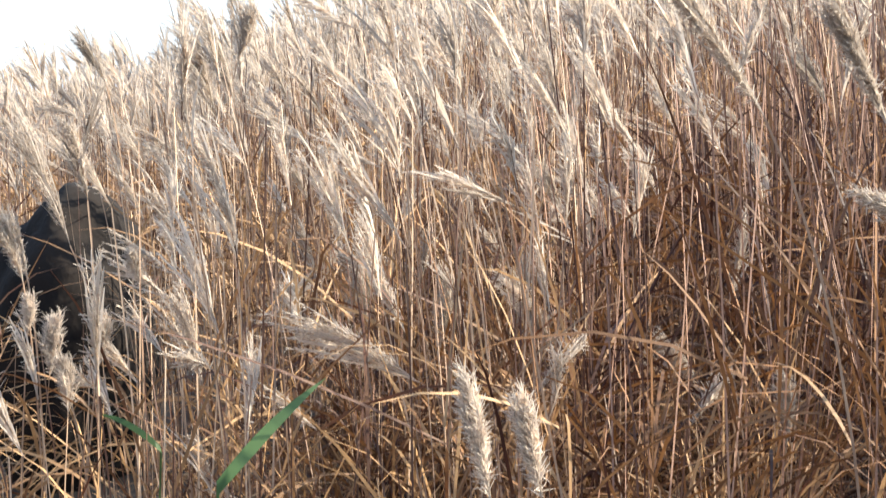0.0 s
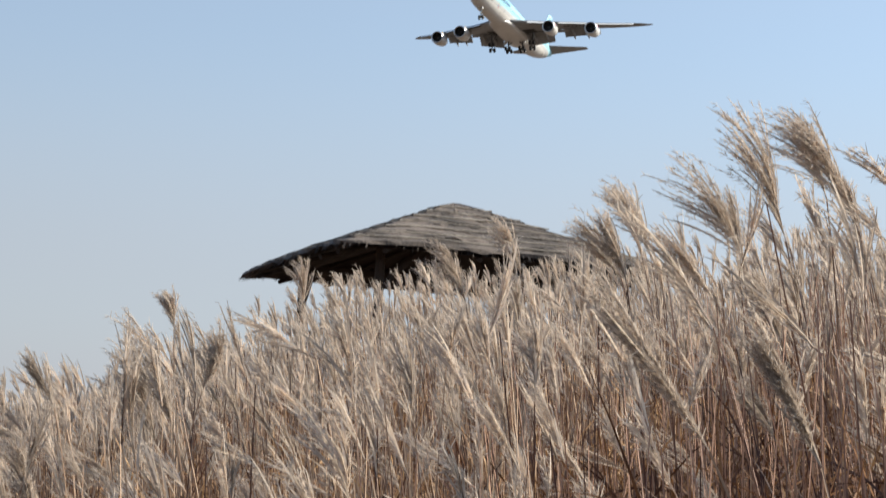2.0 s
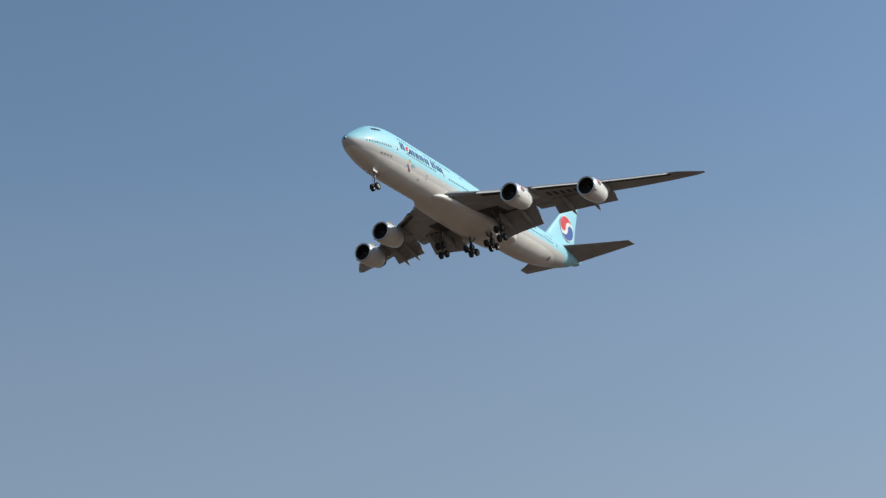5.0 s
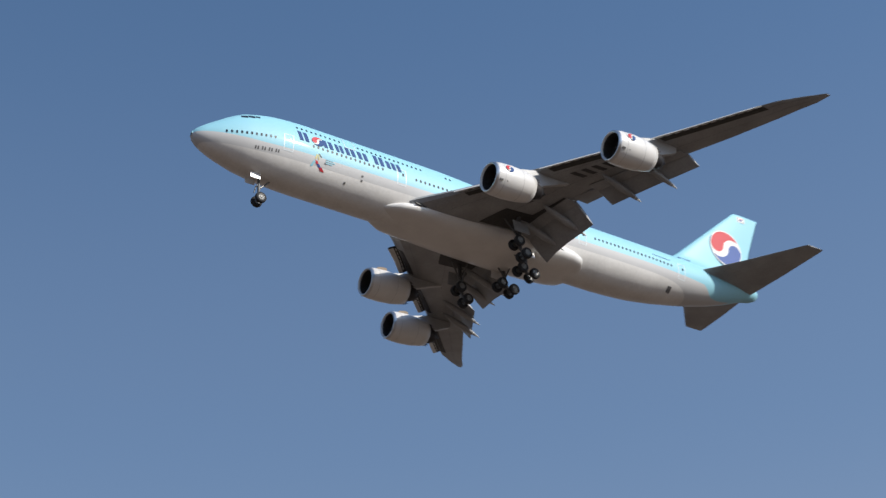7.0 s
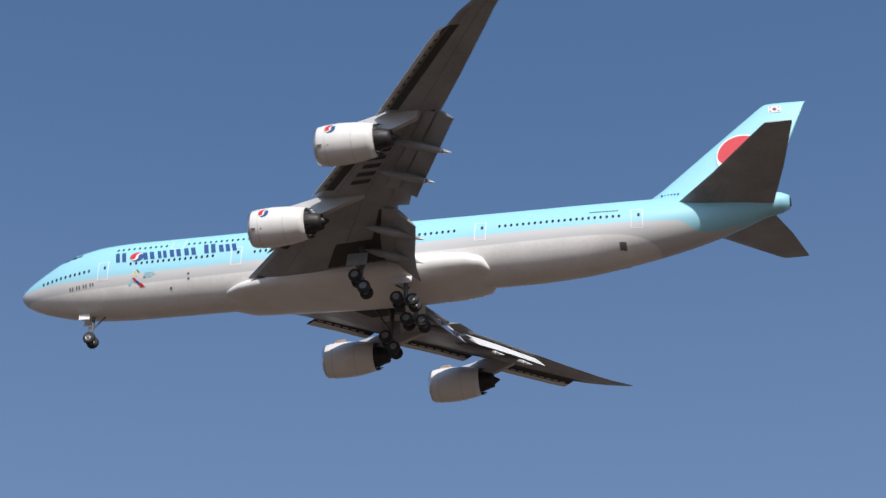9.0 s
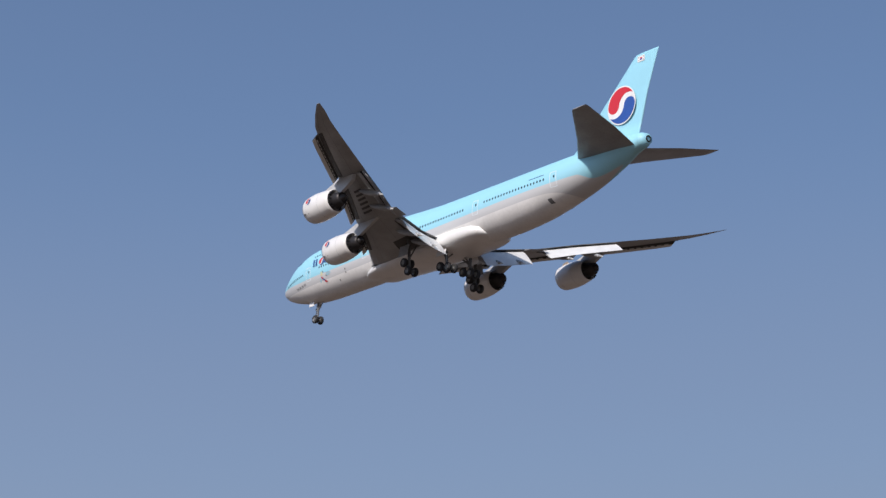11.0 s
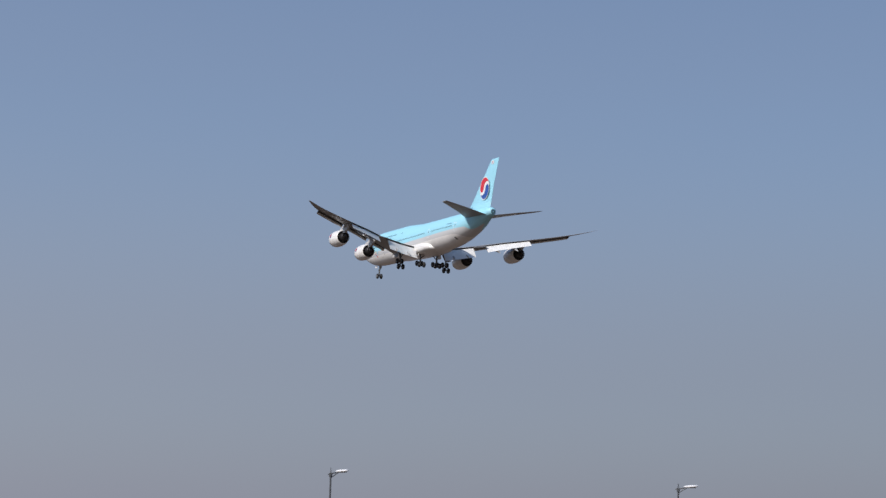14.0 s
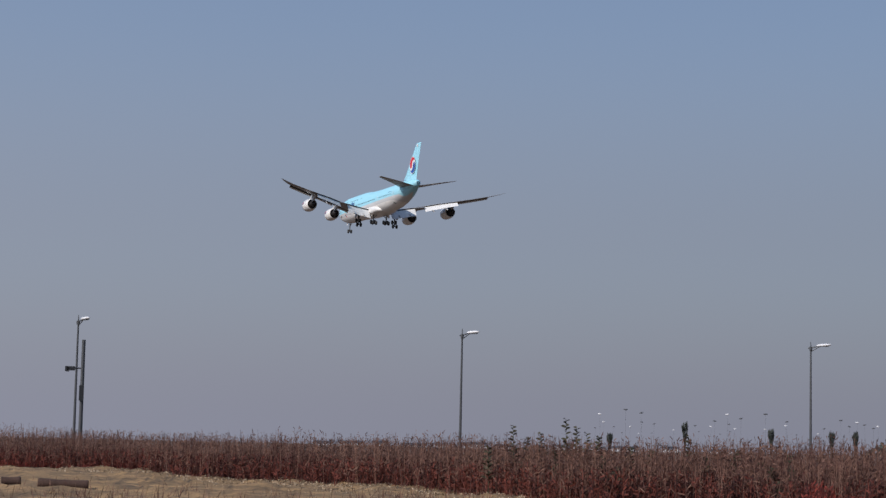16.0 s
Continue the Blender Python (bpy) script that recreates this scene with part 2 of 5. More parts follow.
def spline(rows, n):
    """Smooth rows of numbers along their first column; n rows."""
    a = np.array(rows, float)
    xs = np.linspace(a[0, 0], a[-1, 0], n)
    xs = np.unique(np.concatenate([xs, a[:, 0]]))[::-1] if a[0, 0] > a[-1, 0] else np.unique(np.concatenate([xs, a[:, 0]]))
    s = a[:, 0] if a[0, 0] < a[-1, 0] else -a[:, 0]
    q = xs if a[0, 0] < a[-1, 0] else -xs
    out = [xs]
    for c in range(1, a.shape[1]):
        y = a[:, c]
        h = np.diff(s)
        d = np.diff(y) / h
        m = np.zeros(len(s))
        m[1:-1] = np.where(d[:-1] * d[1:] > 0, 2 * d[:-1] * d[1:] / np.where(d[:-1] + d[1:] == 0, 1, d[:-1] + d[1:]), 0)
        m[0], m[-1] = d[0], d[-1]
        i = np.clip(np.searchsorted(s, q) - 1, 0, len(s) - 2)
        t = (q - s[i]) / h[i]
        out.append((2 * t**3 - 3 * t**2 + 1) * y[i] + (t**3 - 2 * t**2 + t) * h[i] * m[i] + (3 * t**2 - 2 * t**3) * y[i + 1] + (t**3 - t**2) * h[i] * m[i + 1])
    return np.stack(out, 1)


# ---- the ground ----
def smoothstep(a, b, x):
    t = np.clip((np.asarray(x, float) - a) / (b - a), 0, 1)
    return t * t * (3 - 2 * t)


def land(x, y):
    """Height of the ground: flat, with a grassy bank that rises towards the hut."""
    x, y = np.asarray(x, float), np.asarray(y, float)
    u, v = 0.94 * x + 0.34 * y, 0.34 * x - 0.94 * y
    rise = 0.085 * np.minimum(u, 34) + 0.165 * np.clip(v, -14, 0) + 0.15 * np.clip(v, 0, 6)
    bank = np.maximum(rise, 0) * smoothstep(0.5, 4.5, u) * (1 - smoothstep(38, 130, u)) * (1 - smoothstep(30, 70, abs(v)))
    far = 1.0 * smoothstep(95, 150, -u)
    return bank + far + 0.05 * np.sin(x * 0.7) * np.cos(y * 0.9) * smoothstep(3, 8, np.hypot(x, y))


def make_ground():
    radii = [0.0] + list(np.geomspace(0.8, 4500, 88))
    n = 160
    verts = [(0, 0, float(land(0, 0)))]
    for r in radii[1:]:
        for k in range(n):
            a = 2 * math.pi * k / n
            x, y = r * math.cos(a), r * math.sin(a)
            verts.append((x, y, float(land(x, y))))
    faces = [(0, 1 + k, 1 + (k + 1) % n) for k in range(n)]
    for i in range(len(radii) - 2):
        for k in range(n):
            a, b = 1 + i * n + k, 1 + i * n + (k + 1) % n
            faces.append((a, a + n, b + n, b))
    ob = shaped("ground", verts, faces, EARTH, smooth=True)
    tagged(ob, "flat dry brown earth with a grassy bank", "ground", kind="structure")


make_ground()


# ---- the airliner: x forward, y to its left wing, z up, origin at mid hull ----
MID = 38.0
# distance behind the nose, half width, bottom, top, height of the widest line
HULL_ROWS = [
    (0.0, 0.2, -0.7, -0.34, -0.52), (0.07, 0.42, -0.9, -0.12, -0.52), (0.35, 0.78, -1.2, 0.16, -0.52), (1.2, 1.34, -1.72, 0.85, -0.45), (2.5, 1.92, -2.22, 1.75, -0.3),
    (4.0, 2.4, -2.6, 2.75, -0.1), (5.5, 2.74, -2.95, 3.5, 0.0), (9.0, 3.14, -3.34, 4.25, 0.15),
    (12.0, 3.25, -3.44, 4.38, 0.2), (27.0, 3.25, -3.46, 4.4, 0.2), (34.0, 3.25, -3.4, 4.05, 0.2), (38.0, 3.25, -3.35, 3.85, 0.2),
    (50.0, 3.25, -3.3, 3.8, 0.2), (55.0, 3.2, -3.02, 3.8, 0.3), (58.0, 3.08, -2.58, 3.8, 0.45), (62.0, 2.78, -1.8, 3.8, 0.8),
    (66.0, 2.3, -0.82, 3.8, 1.3), (70.0, 1.65, 0.5, 3.78, 2.1), (72.2, 1.2, 1.4, 3.74, 2.5), (73.6, 0.98, 1.72, 3.58, 2.62), (74.3, 0.66, 2.05, 3.26, 2.62)]
HULL_LINE = spline(HULL_ROWS, 90)


def hull_at(s):
    return [float(np.interp(s, HULL_LINE[:, 0], HULL_LINE[:, c])) for c in range(1, 5)]


def hull_side(s, z, side=1, off=0.0):
    w, zb, zt, zc = hull_at(s)
    k = (z - zc) / ((zt - zc) if z > zc else (zc - zb))
    return Vector((MID - s, side * (w * math.sqrt(max(0.0, 1 - k * k)) + off), z))


def hull_patch(s0, s1, z0, z1, side, off, nx=6, nz=3, slant=0.0):
    """A thin patch that lies on the hull."""
    verts, faces = [], []
    for j in range(nz + 1):
        for i in range(nx + 1):
            z = z0 + (z1 - z0) * j / nz
            verts.append(hull_side(s0 + (s1 - s0) * i / nx + slant * j / nz, z, side, off))
    for j in range(nz):
        for i in range(nx):
            a = j * (nx + 1) + i
            faces.append((a, a + 1, a + nx + 2, a + nx + 1))
    return verts, faces


def hull_disc(s, z, r, side, off, a0=0.0, a1=360.0, n=28, r_in=0.0):
    verts, faces = [], []
    for i in range(n + 1):
        a = radians(a0 + (a1 - a0) * i / n)
        for q in (r_in, r):
            verts.append(hull_side(s + q * math.cos(a), z + q * math.sin(a), side, off))
    for i in range(n):
        faces.append((2 * i, 2 * i + 1, 2 * i + 3, 2 * i + 2))
    return verts, faces


def emblem(place, r, a_tilt=0.0):
    """Red comma above, blue comma below, a white S between: outlines in the plane as lists of points."""
    R, gap = 0.93 * r, 0.17 * r
    rho = R / 2 + gap
    f1 = math.acos((0.75 * R * R - rho * rho) / (R * rho))
    tip = math.atan2(rho * math.sin(f1), R / 2 + rho * math.cos(f1))
    pts = [(R * math.cos(tip + (math.pi - tip) * i / 24), R * math.sin(tip + (math.pi - tip) * i / 24)) for i in range(25)]
    head = (R - gap) / 2
    pts += [(-R + head - head * math.cos(math.pi * i / 12), -head * math.sin(math.pi * i / 12)) for i in range(1, 13)]
    pts += [(R / 2 + rho * math.cos(math.pi + (f1 - math.pi) * i / 14), rho * math.sin(math.pi + (f1 - math.pi) * i / 14)) for i in range(1, 14)]
    c, q = math.cos(radians(a_tilt)), math.sin(radians(a_tilt))
    return [[place(k * (c * x - q * y), k * (q * x + c * y)) for x, y in pts] for k in (1, -1)]


def foil(chord, thick, n=9):
    """Closed outline of a wing section, from the leading edge back; (back, up)."""
    xs = [0.5 * (1 - math.cos(math.pi * i / n)) for i in range(n + 1)]
    half = [5 * thick * (0.2969 * math.sqrt(x) - 0.126 * x - 0.3516 * x * x + 0.2843 * x**3 - 0.1036 * x**4) for x in xs]
    up = [(x * chord, h * chord) for x, h in zip(xs, half)]
    dn = [(x * chord, -h * chord * 0.8) for x, h in zip(xs, half)]
    return up + dn[-2:0:-1]


def surface(rows, side, vertical=False, droop=0.0):
    """Loft of wing sections; rows (span, behind nose at the leading edge, height, chord, thickness)."""
    verts, faces = [], []
    cd, sd = math.cos(radians(droop)), math.sin(radians(droop))
    for y, s, z, chord, thick in rows:
        sec = foil(chord, thick)
        for bx, up in sec:
            q, v = bx * cd + up * sd, -bx * sd + up * cd
            verts.append(Vector((MID - s - q, v, z)) if vertical else Vector((MID - s - q, side * y, z + v)))
    n = len(sec)
    for i in range(len(rows) - 1):
        for k in range(n):
            faces.append((i * n + k, i * n + (k + 1) % n, (i + 1) * n + (k + 1) % n, (i + 1) * n + k))
    faces += [tuple(range(n)), tuple(range((len(rows) - 1) * n, len(rows) * n))]
    return verts, faces


def two_faced(count):
    """Slots for a lofted surface: upper skin, then lower skin and ends."""
    return [0 if k < 9 else 1 for _ in range(count - 1) for k in range(18)] + [1, 1]


# span, leading edge behind the nose, height, chord, thickness
WING = [(2.6, 24.0, -1.95, 15.0, 0.13), (6.0, 27.5, -1.45, 11.6, 0.12), (9.0, 30.4, -0.95, 9.6, 0.115), (12.3, 33.3, -0.4, 7.6, 0.11), (16.5, 37.3, 0.42, 6.4, 0.105),
        (20.6, 41.05, 1.05, 5.35, 0.10), (25.0, 44.8, 1.75, 4.5, 0.095), (29.5, 48.6, 2.58, 3.6, 0.09), (31.2, 50.3, 2.96, 3.0, 0.085), (32.8, 52.5, 3.36, 2.0, 0.08), (34.1, 54.6, 3.74, 0.6, 0.07)]


def wing_at(y):
    a = np.array(WING)
    return [float(np.interp(y, a[:, 0], a[:, c])) for c in range(1, 5)]


def wheel(c, r, w, mat_parent, axis=(0, 1, 0)):
    """Tyre with a lighter rim, both sides; returns the tyre."""
    c = Vector(c)
    h = w / 2
    prof = [(-h, r * 0.55), (-h, r * 0.86), (-h * 0.7, r * 0.97), (0, r), (h * 0.7, r * 0.97), (h, r * 0.86), (h, r * 0.55)]
    v, f = lathe(prof, c, axis, 20)
    tyre = shaped("tyre", v, f, RUBBER, mat_parent, smooth=True)
    v, f = lathe([(-h * 0.9, 0.02), (-h * 0.95, r * 0.2), (-h * 0.6, r * 0.3), (-h * 0.7, r * 0.5), (-h, r * 0.56), (h, r * 0.56), (h * 0.7, r * 0.5), (h * 0.6, r * 0.3), (h * 0.95, r * 0.2), (h * 0.9, 0.02)], c, axis, 16)
    shaped("rim", v, f, RIM, tyre, "dull metal rim", smooth=True)
    return tyre


def make_airliner():
    plane = empty("airliner")
    tagged(plane, "sky-blue and white four-engined jumbo jet with landing gear down", "aircraft")
    # hull
    n = 44
    verts, faces = [], []
    for s, w, zb, zt, zc in HULL_LINE:
        for k in range(n):
            a = 2 * math.pi * k / n
            up = math.sin(a)
            verts.append((MID - s, w * math.cos(a), zc + up * ((zt - zc) if up > 0 else (zc - zb))))
    m = len(HULL_LINE)
    for i in range(m - 1):
        for k in range(n):
            faces.append((i * n + k, i * n + (k + 1) % n, (i + 1) * n + (k + 1) % n, (i + 1) * n + k))
    faces.append(tuple(range(n)))
    faces.append(tuple(range((m - 1) * n, m * n)))
    hull = shaped("fuselage", verts, faces, HULL, plane, "sky-blue upper hull over a grey band and white belly", smooth=True)
    # exhaust of the tail cone
    v, f = lathe([(0, 0.42), (0.12, 0.40), (0.1, 0.3), (-0.3, 0.26), (-0.3, 0.01)], (MID - 74.3, 0, 2.62), (-1, 0, 0), 16)
    shaped("tail_exhaust", v, f, SOOT, plane, "dark tail exhaust", smooth=True)
    # belly fairing round the wing roots
    rows = spline([(21.0, 1.4, -3.05, -2.5), (23.5, 2.75, -3.4, -1.95), (26.5, 3.18, -3.42, -1.5), (30.0, 3.38, -3.6, -1.0), (38.0, 3.52, -3.68, -0.85), (42.0, 3.5, -3.6, -0.9), (45.0, 3.3, -3.4, -1.15), (46.4, 2.8, -3.2, -1.6), (47.1, 1.6, -3.0, -2.2)], 26)
    verts, faces = [], []
    for s, w, zb, zt in rows:
        zc, h = (zb + zt) / 2, (zt - zb) / 2
        for k in range(32):
            a = 2 * math.pi * k / 32
            c, q = math.cos(a), math.sin(a)
            verts.append((MID - s, w * math.copysign(abs(c) ** 0.75, c), zc + h * math.copysign(abs(q) ** 0.8, q)))
    for i in range(len(rows) - 1):
        for k in range(32):
            faces.append((i * 32 + k, i * 32 + (k + 1) % 32, (i + 1) * 32 + (k + 1) % 32, (i + 1) * 32 + k))
    shaped("belly_fairing", verts, faces, WHITE, plane, "white belly fairing with faint grime", smooth=True)
    # small inlets and vents of the fairing and the hull
    for side in (1, -1):
        for s, z in ((24.6, -2.35), (26.2, -2.05)):
            v, f = block((MID - s - 0.6, side * (3.12 + 0.13 * (s - 24.6)), z), (1.35, 0.16, 0.15), Matrix.Rotation(radians(-4), 3, "Y"))
            shaped("air_inlet", v, f, DARKG, hull)
        for s, z in ((18.0, -1.25), (18.0, -1.7), (16.2, -2.35), (13.6, -1.2), (59.0, -1.98)):
            v, f = hull_patch(s, s + (0.22 if s < 50 else 0.62), z, z + (0.2 if s < 50 else 0.5), side, 0.03, 4, 5)
            shaped("vent", v, f, INK, hull)
    # cabin windows
    pane = mesh_of("window_pane", [(a * 0.125 * math.cos(radians(t)) * 1.0, 0, 0.19 * math.sin(radians(t))) for a in (1,) for t in range(0, 360, 45)], [tuple(range(8))], GLASS)
    lists = [(2.9, 8.2, 0.50, -0.33, 0.14), (12.2, 20.8, 0.55, 0.40, 0.46), (24.6, 44.4, 0.55, 0.5, 0.72), (48.1, 59.4, 0.55, 0.78, 0.83), (10.5, 15.6, 0.55, 2.40, 2.37), (17.7, 25.6, 0.55, 2.36, 2.28), (28.6, 29.3, 0.55, 2.3, 2.3)]
    for side in (1, -1):
        for s0, s1, step, z0, z1 in lists:
            k = int((s1 - s0) / step)
            for i in range(k + 1):
                s, z = s0 + i * step, z0 + (z1 - z0) * i / max(1, k)
                p, q = hull_side(s, z, side, 0.012), hull_side(s, z + 0.2, side, 0.012)
                along = hull_side(s + 0.3, z, side, 0.012) - p
                up = (q - p).normalized()
                ax = along.normalized()
                ob = new("window_pane", pane)
                ob.parent = hull
                nrm = ax.cross(up)
                ob.matrix_local = Matrix.Translation(p) @ Matrix((ax, nrm, up)).transposed().to_4x4()
        # doors: a raised pale outline with a small pane
        for s, z in ((9.4, -0.05), (22.8, 0.26), (46.3, 0.45), (60.7, 0.53)):
            rim = []
            for a, b, c, d in ((s - 0.55, s + 0.55, z - 0.98, z - 0.9), (s - 0.55, s + 0.55, z + 0.9, z + 0.98), (s - 0.55, s - 0.47, z - 0.9, z + 0.9), (s + 0.47, s + 0.55, z - 0.9, z + 0.9)):
                rim.append(hull_patch(a, b, c, d, side, 0.015, 2, 4))
            v, f = join(*rim)
            door = shaped("cabin_door", v, f, PALE, hull, "pale outline of a cabin door")
            v, f = hull_patch(s + 0.05, s + 0.28, z + 0.15, z + 0.5, side, 0.014, 1, 2)
            shaped("door_pane", v, f, GLASS, door)
        # faint upper deck door
        v, f = join(*[hull_patch(a, b, c, d, side, 0.015, 2, 4) for a, b, c, d in ((16.0, 17.3, 1.75, 1.83), (16.0, 16.07, 1.83, 3.4), (17.23, 17.3, 1.83, 3.4))])
        shaped("cabin_door", v, f, PALE, hull, "pale outline of an upper deck door")
        # windscreen panes
        for s0, s1, z0, z1 in ((4.55, 5.2, 2.05, 2.5), (5.28, 5.95, 2.2, 2.66), (6.03, 6.5, 2.38, 2.72)):
            v, f = hull_patch(s0, s1, z0, z1, side, 0.014, 3, 3, 0.12)
            shaped("cockpit_pane", v, f, GLASS, hull, "dark cockpit window")
        # name on the hull as plain bars with a round emblem for its second mark
        v, f = [], []
        x = 10.6
        sizes = [1.35, None, 1.4, 1.15, 1.4, 1.45, 0.7, 1.45, 0.6, 1.35]
        for i, w in enumerate(sizes):
            if w is None:
                dv, df = hull_disc(x + 0.72, 1.2, 0.6, side, 0.03, 0, 360, 20)
                shaped("emblem_disc", dv, df, WHITE, hull, "white disc behind the emblem")
                halves = emblem(lambda a, b: hull_side(x + 0.72 + a * 1.25, 1.2 + b, side, 0.045), 0.62, 12)
                for pts, mt in zip(halves, (RED, NAVY)):
                    shaped("emblem_half", pts, [tuple(range(len(pts)))], mt, hull, "curved half of the round emblem")
                x += 1.42
                continue
            if i == 6:
                x += 0.45
                continue
            tall = 1.18 if i in (0, 7) else 0.94
            z0 = 0.60 + 0.012 * (x - 10.6)
            z0 += 0.1
            bars = [(x + 0.06, x + 0.06 + 0.3 * w, z0, z0 + tall, -0.26), (x + 0.52 * w, x + 0.52 * w + 0.3 * w, z0, z0 + tall, -0.26)]
            if i == 8:
                bars = [(x + 0.06, x + 0.5, z0, z0 + tall, -0.26)]
            v, f = join(*[hull_patch(a, b, c, d, side, 0.035, 3, 6, sl) for a, b, c, d, sl in bars])
            shaped("name_bar", v, f, NAVY, hull, "navy blue name bar")
            x += w + 0.06
        for i in range(4):
            v, f = join(*[hull_patch(5.9 + i * 0.72 + dx, 6.05 + i * 0.72 + dx, -1.6 + i * 0.05, -1.27 + i * 0.05, side, 0.016, 2, 2) for dx in (0.0, 0.27)])
            shaped("small_mark", v, f, INK, hull, "small dark mark")
        for s0, s1, z0, z1, mt, sl in ((12.45, 12.6, -0.95, -0.42, YELLOWP, 0.12), (12.85, 12.97, -0.95, -0.42, YELLOWP, -0.12), (13.1, 13.25, -0.62, -0.3, INK, -0.3), (12.7, 13.0, -1.45, -1.1, RED, -0.25), (13.0, 13.3, -1.68, -1.36, BLUE2, -0.3), (13.3, 13.75, -1.95, -1.6, RED, -0.38), (12.05, 12.3, -1.75, -1.1, BLUE, 0.32), (13.7, 14.6, -0.72, -0.62, BLUE, 0.0), (13.7, 14.8, -0.92, -0.82, BLUE, 0.0), (13.7, 14.5, -1.12, -1.02, BLUE, 0.0)):
            v, f = hull_patch(s0, s1, z0, z1, side, 0.03, 3, 4, sl)
            shaped("festival_mark", v, f, mt, hull, "small coloured swirl mark")
        for i in range(9):
            v, f = hull_patch(56.4 + i * 0.3, 56.62 + i * 0.3, 1.42, 1.56, side, 0.014, 1, 1)
            shaped("small_mark", v, f, NAVY, hull)
    # fin
    rows = [(0, 60.6, 3.5, 12.2, 0.075), (0, 62.8, 5.2, 10.6, 0.08), (0, 66.9, 8.9, 7.55, 0.08), (0, 72.15, 13.6, 4.1, 0.08), (0, 72.55, 13.83, 3.8, 0.06)]
    v, f = surface(rows, 1, vertical=True)
    fin = shaped("fin", v, f, BLUE, plane, "tall sky-blue tail fin with a round emblem", smooth=True)
    for side in (1, -1):
        pts = [Vector((MID - 70.3 - 2.41 * math.cos(2 * math.pi * i / 40), side * 0.425, 7.95 + 2.46 * math.sin(2 * math.pi * i / 40))) for i in range(40)]
        shaped("emblem_disc", pts, [tuple(range(40))], WHITE, fin, "white disc behind the emblem")
        red, blue = emblem(lambda a, b: Vector((MID - 70.3 - a, side * 0.440, 7.95 + b)), 2.46, -7)
        shaped("emblem_half", red, [tuple(range(len(red)))], RED, fin, "curved half of the round emblem")
        shaped("emblem_half", blue, [tuple(range(len(blue)))], BLUE2, fin, "curved half of the round emblem")
        shaped("flag", [(MID - 72.9, side * 0.205, 12.75), (MID - 74.1, side * 0.205, 12.75), (MID - 74.1, side * 0.19, 13.5), (MID - 72.9, side * 0.19, 13.5)], [(0, 1, 2, 3)], WHITE, fin, "small white flag")
        for k, mt in ((0, RED), (1, BLUE2)):
            pts = [Vector((MID - 73.5 + 0.19 * math.cos(math.pi * (k + i / 8)), side * 0.215, 13.12 + 0.19 * math.sin(math.pi * (k + i / 8)))) for i in range(9)]
            shaped("flag_disc", pts, [tuple(range(9))], mt, fin)
        for dx, dz in ((-0.38, 0.2), (0.38, 0.2), (-0.38, -0.2), (0.38, -0.2)):
            v, f = block((MID - 73.5 + dx, side * 0.208, 13.12 + dz), (0.16, 0.012, 0.1))
            shaped("flag_mark", v, f, INK, fin)
        for i in range(6):
            v, f = block((MID - 62.75 - i * 0.3, side * (0.33 + 0.017 * i), 4.35), (0.19, 0.03, 0.26))
            shaped("small_mark", v, f, NAVY, fin)
    # tailplane
    for side in (1, -1):
        rows = [(0.9, 63.1, 2.05, 9.8, 0.08), (5.5, 67.9, 2.85, 6.3, 0.08), (10.7, 72.65, 3.64, 2.7, 0.07), (11.05, 73.05, 3.7, 2.3, 0.05)]
        v, f = surface(rows, side)
        shaped("tailplane", v, f, GREYP, plane, "grey tailplane with a dark underside")
    # wings, slats, flaps, flap fairings
    for side in (1, -1):
        v, f = surface(WING, side)
        wing = shaped("wing", v, f, GREYP, plane, "grey swept wing with a raked tip")
        for y0, y1, name in ((6.5, 11.4, 0), (13.2, 20.0, 1), (21.8, 30.1, 1)):
            rows = []
            for i in range(7):
                y = y0 + (y1 - y0) * i / 6
                s, z, ch, th = wing_at(y)
                c = max(1.45, 0.17 * ch)
                rows.append((y, s - 0.95, z - 0.66, c, 0.13))
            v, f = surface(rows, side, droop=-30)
            # lower skin dark to paint in the cavity's shade; top and nose pale
            shaped("leading_edge_slat", v, f, [FLAPW, DARKG], wing, "drooped leading edge slat, pale above, cavity shade painted below", slots=[0 if k < 9 or k > 13 else 1 for _ in range(6) for k in range(18)] + [1, 1])
            steps = int((y1 - y0) / 0.72)
            for i in range(steps):
                ends = []
                for y in (y0 + 0.1 + i * 0.72, y0 + 0.1 + i * 0.72 + 0.46):
                    s, z, ch, th = wing_at(y)
                    c = max(1.45, 0.17 * ch)
                    bx, up = 0.55 * c, -0.075 * c
                    ends.append((MID - (s - 0.95) - (bx * 0.866 - up * 0.5), side * y, z - 0.66 + bx * 0.5 + up * 0.866))
                shaped("slat_bracket", *rod(*ends, 0.05, n=6), FLAPW, wing)
            # the gap's shade, laid on the lower skin as a flat dark strip
            rows = []
            for i in range(5):
                y = y0 + (y1 - y0) * i / 4
                s, z, ch, th = wing_at(y)
                sec = foil(ch, th)
                low = sorted((q for q in sec if q[1] <= 0), key=lambda q: q[0])
                for back in (0.22, 0.62, 1.02):
                    dip = float(np.interp(back, [q[0] for q in low], [q[1] for q in low]))
                    rows.append(Vector((MID - s - back, side * y, z + dip - 0.035)))
            v, f = rows, [(i * 3 + k, i * 3 + k + 1, i * 3 + k + 4, i * 3 + k + 3) for i in range(4) for k in range(2)]
            shaped("slat_gap_shade", v, f, DARKG, wing, "flat dark strip for the shade behind the slat")
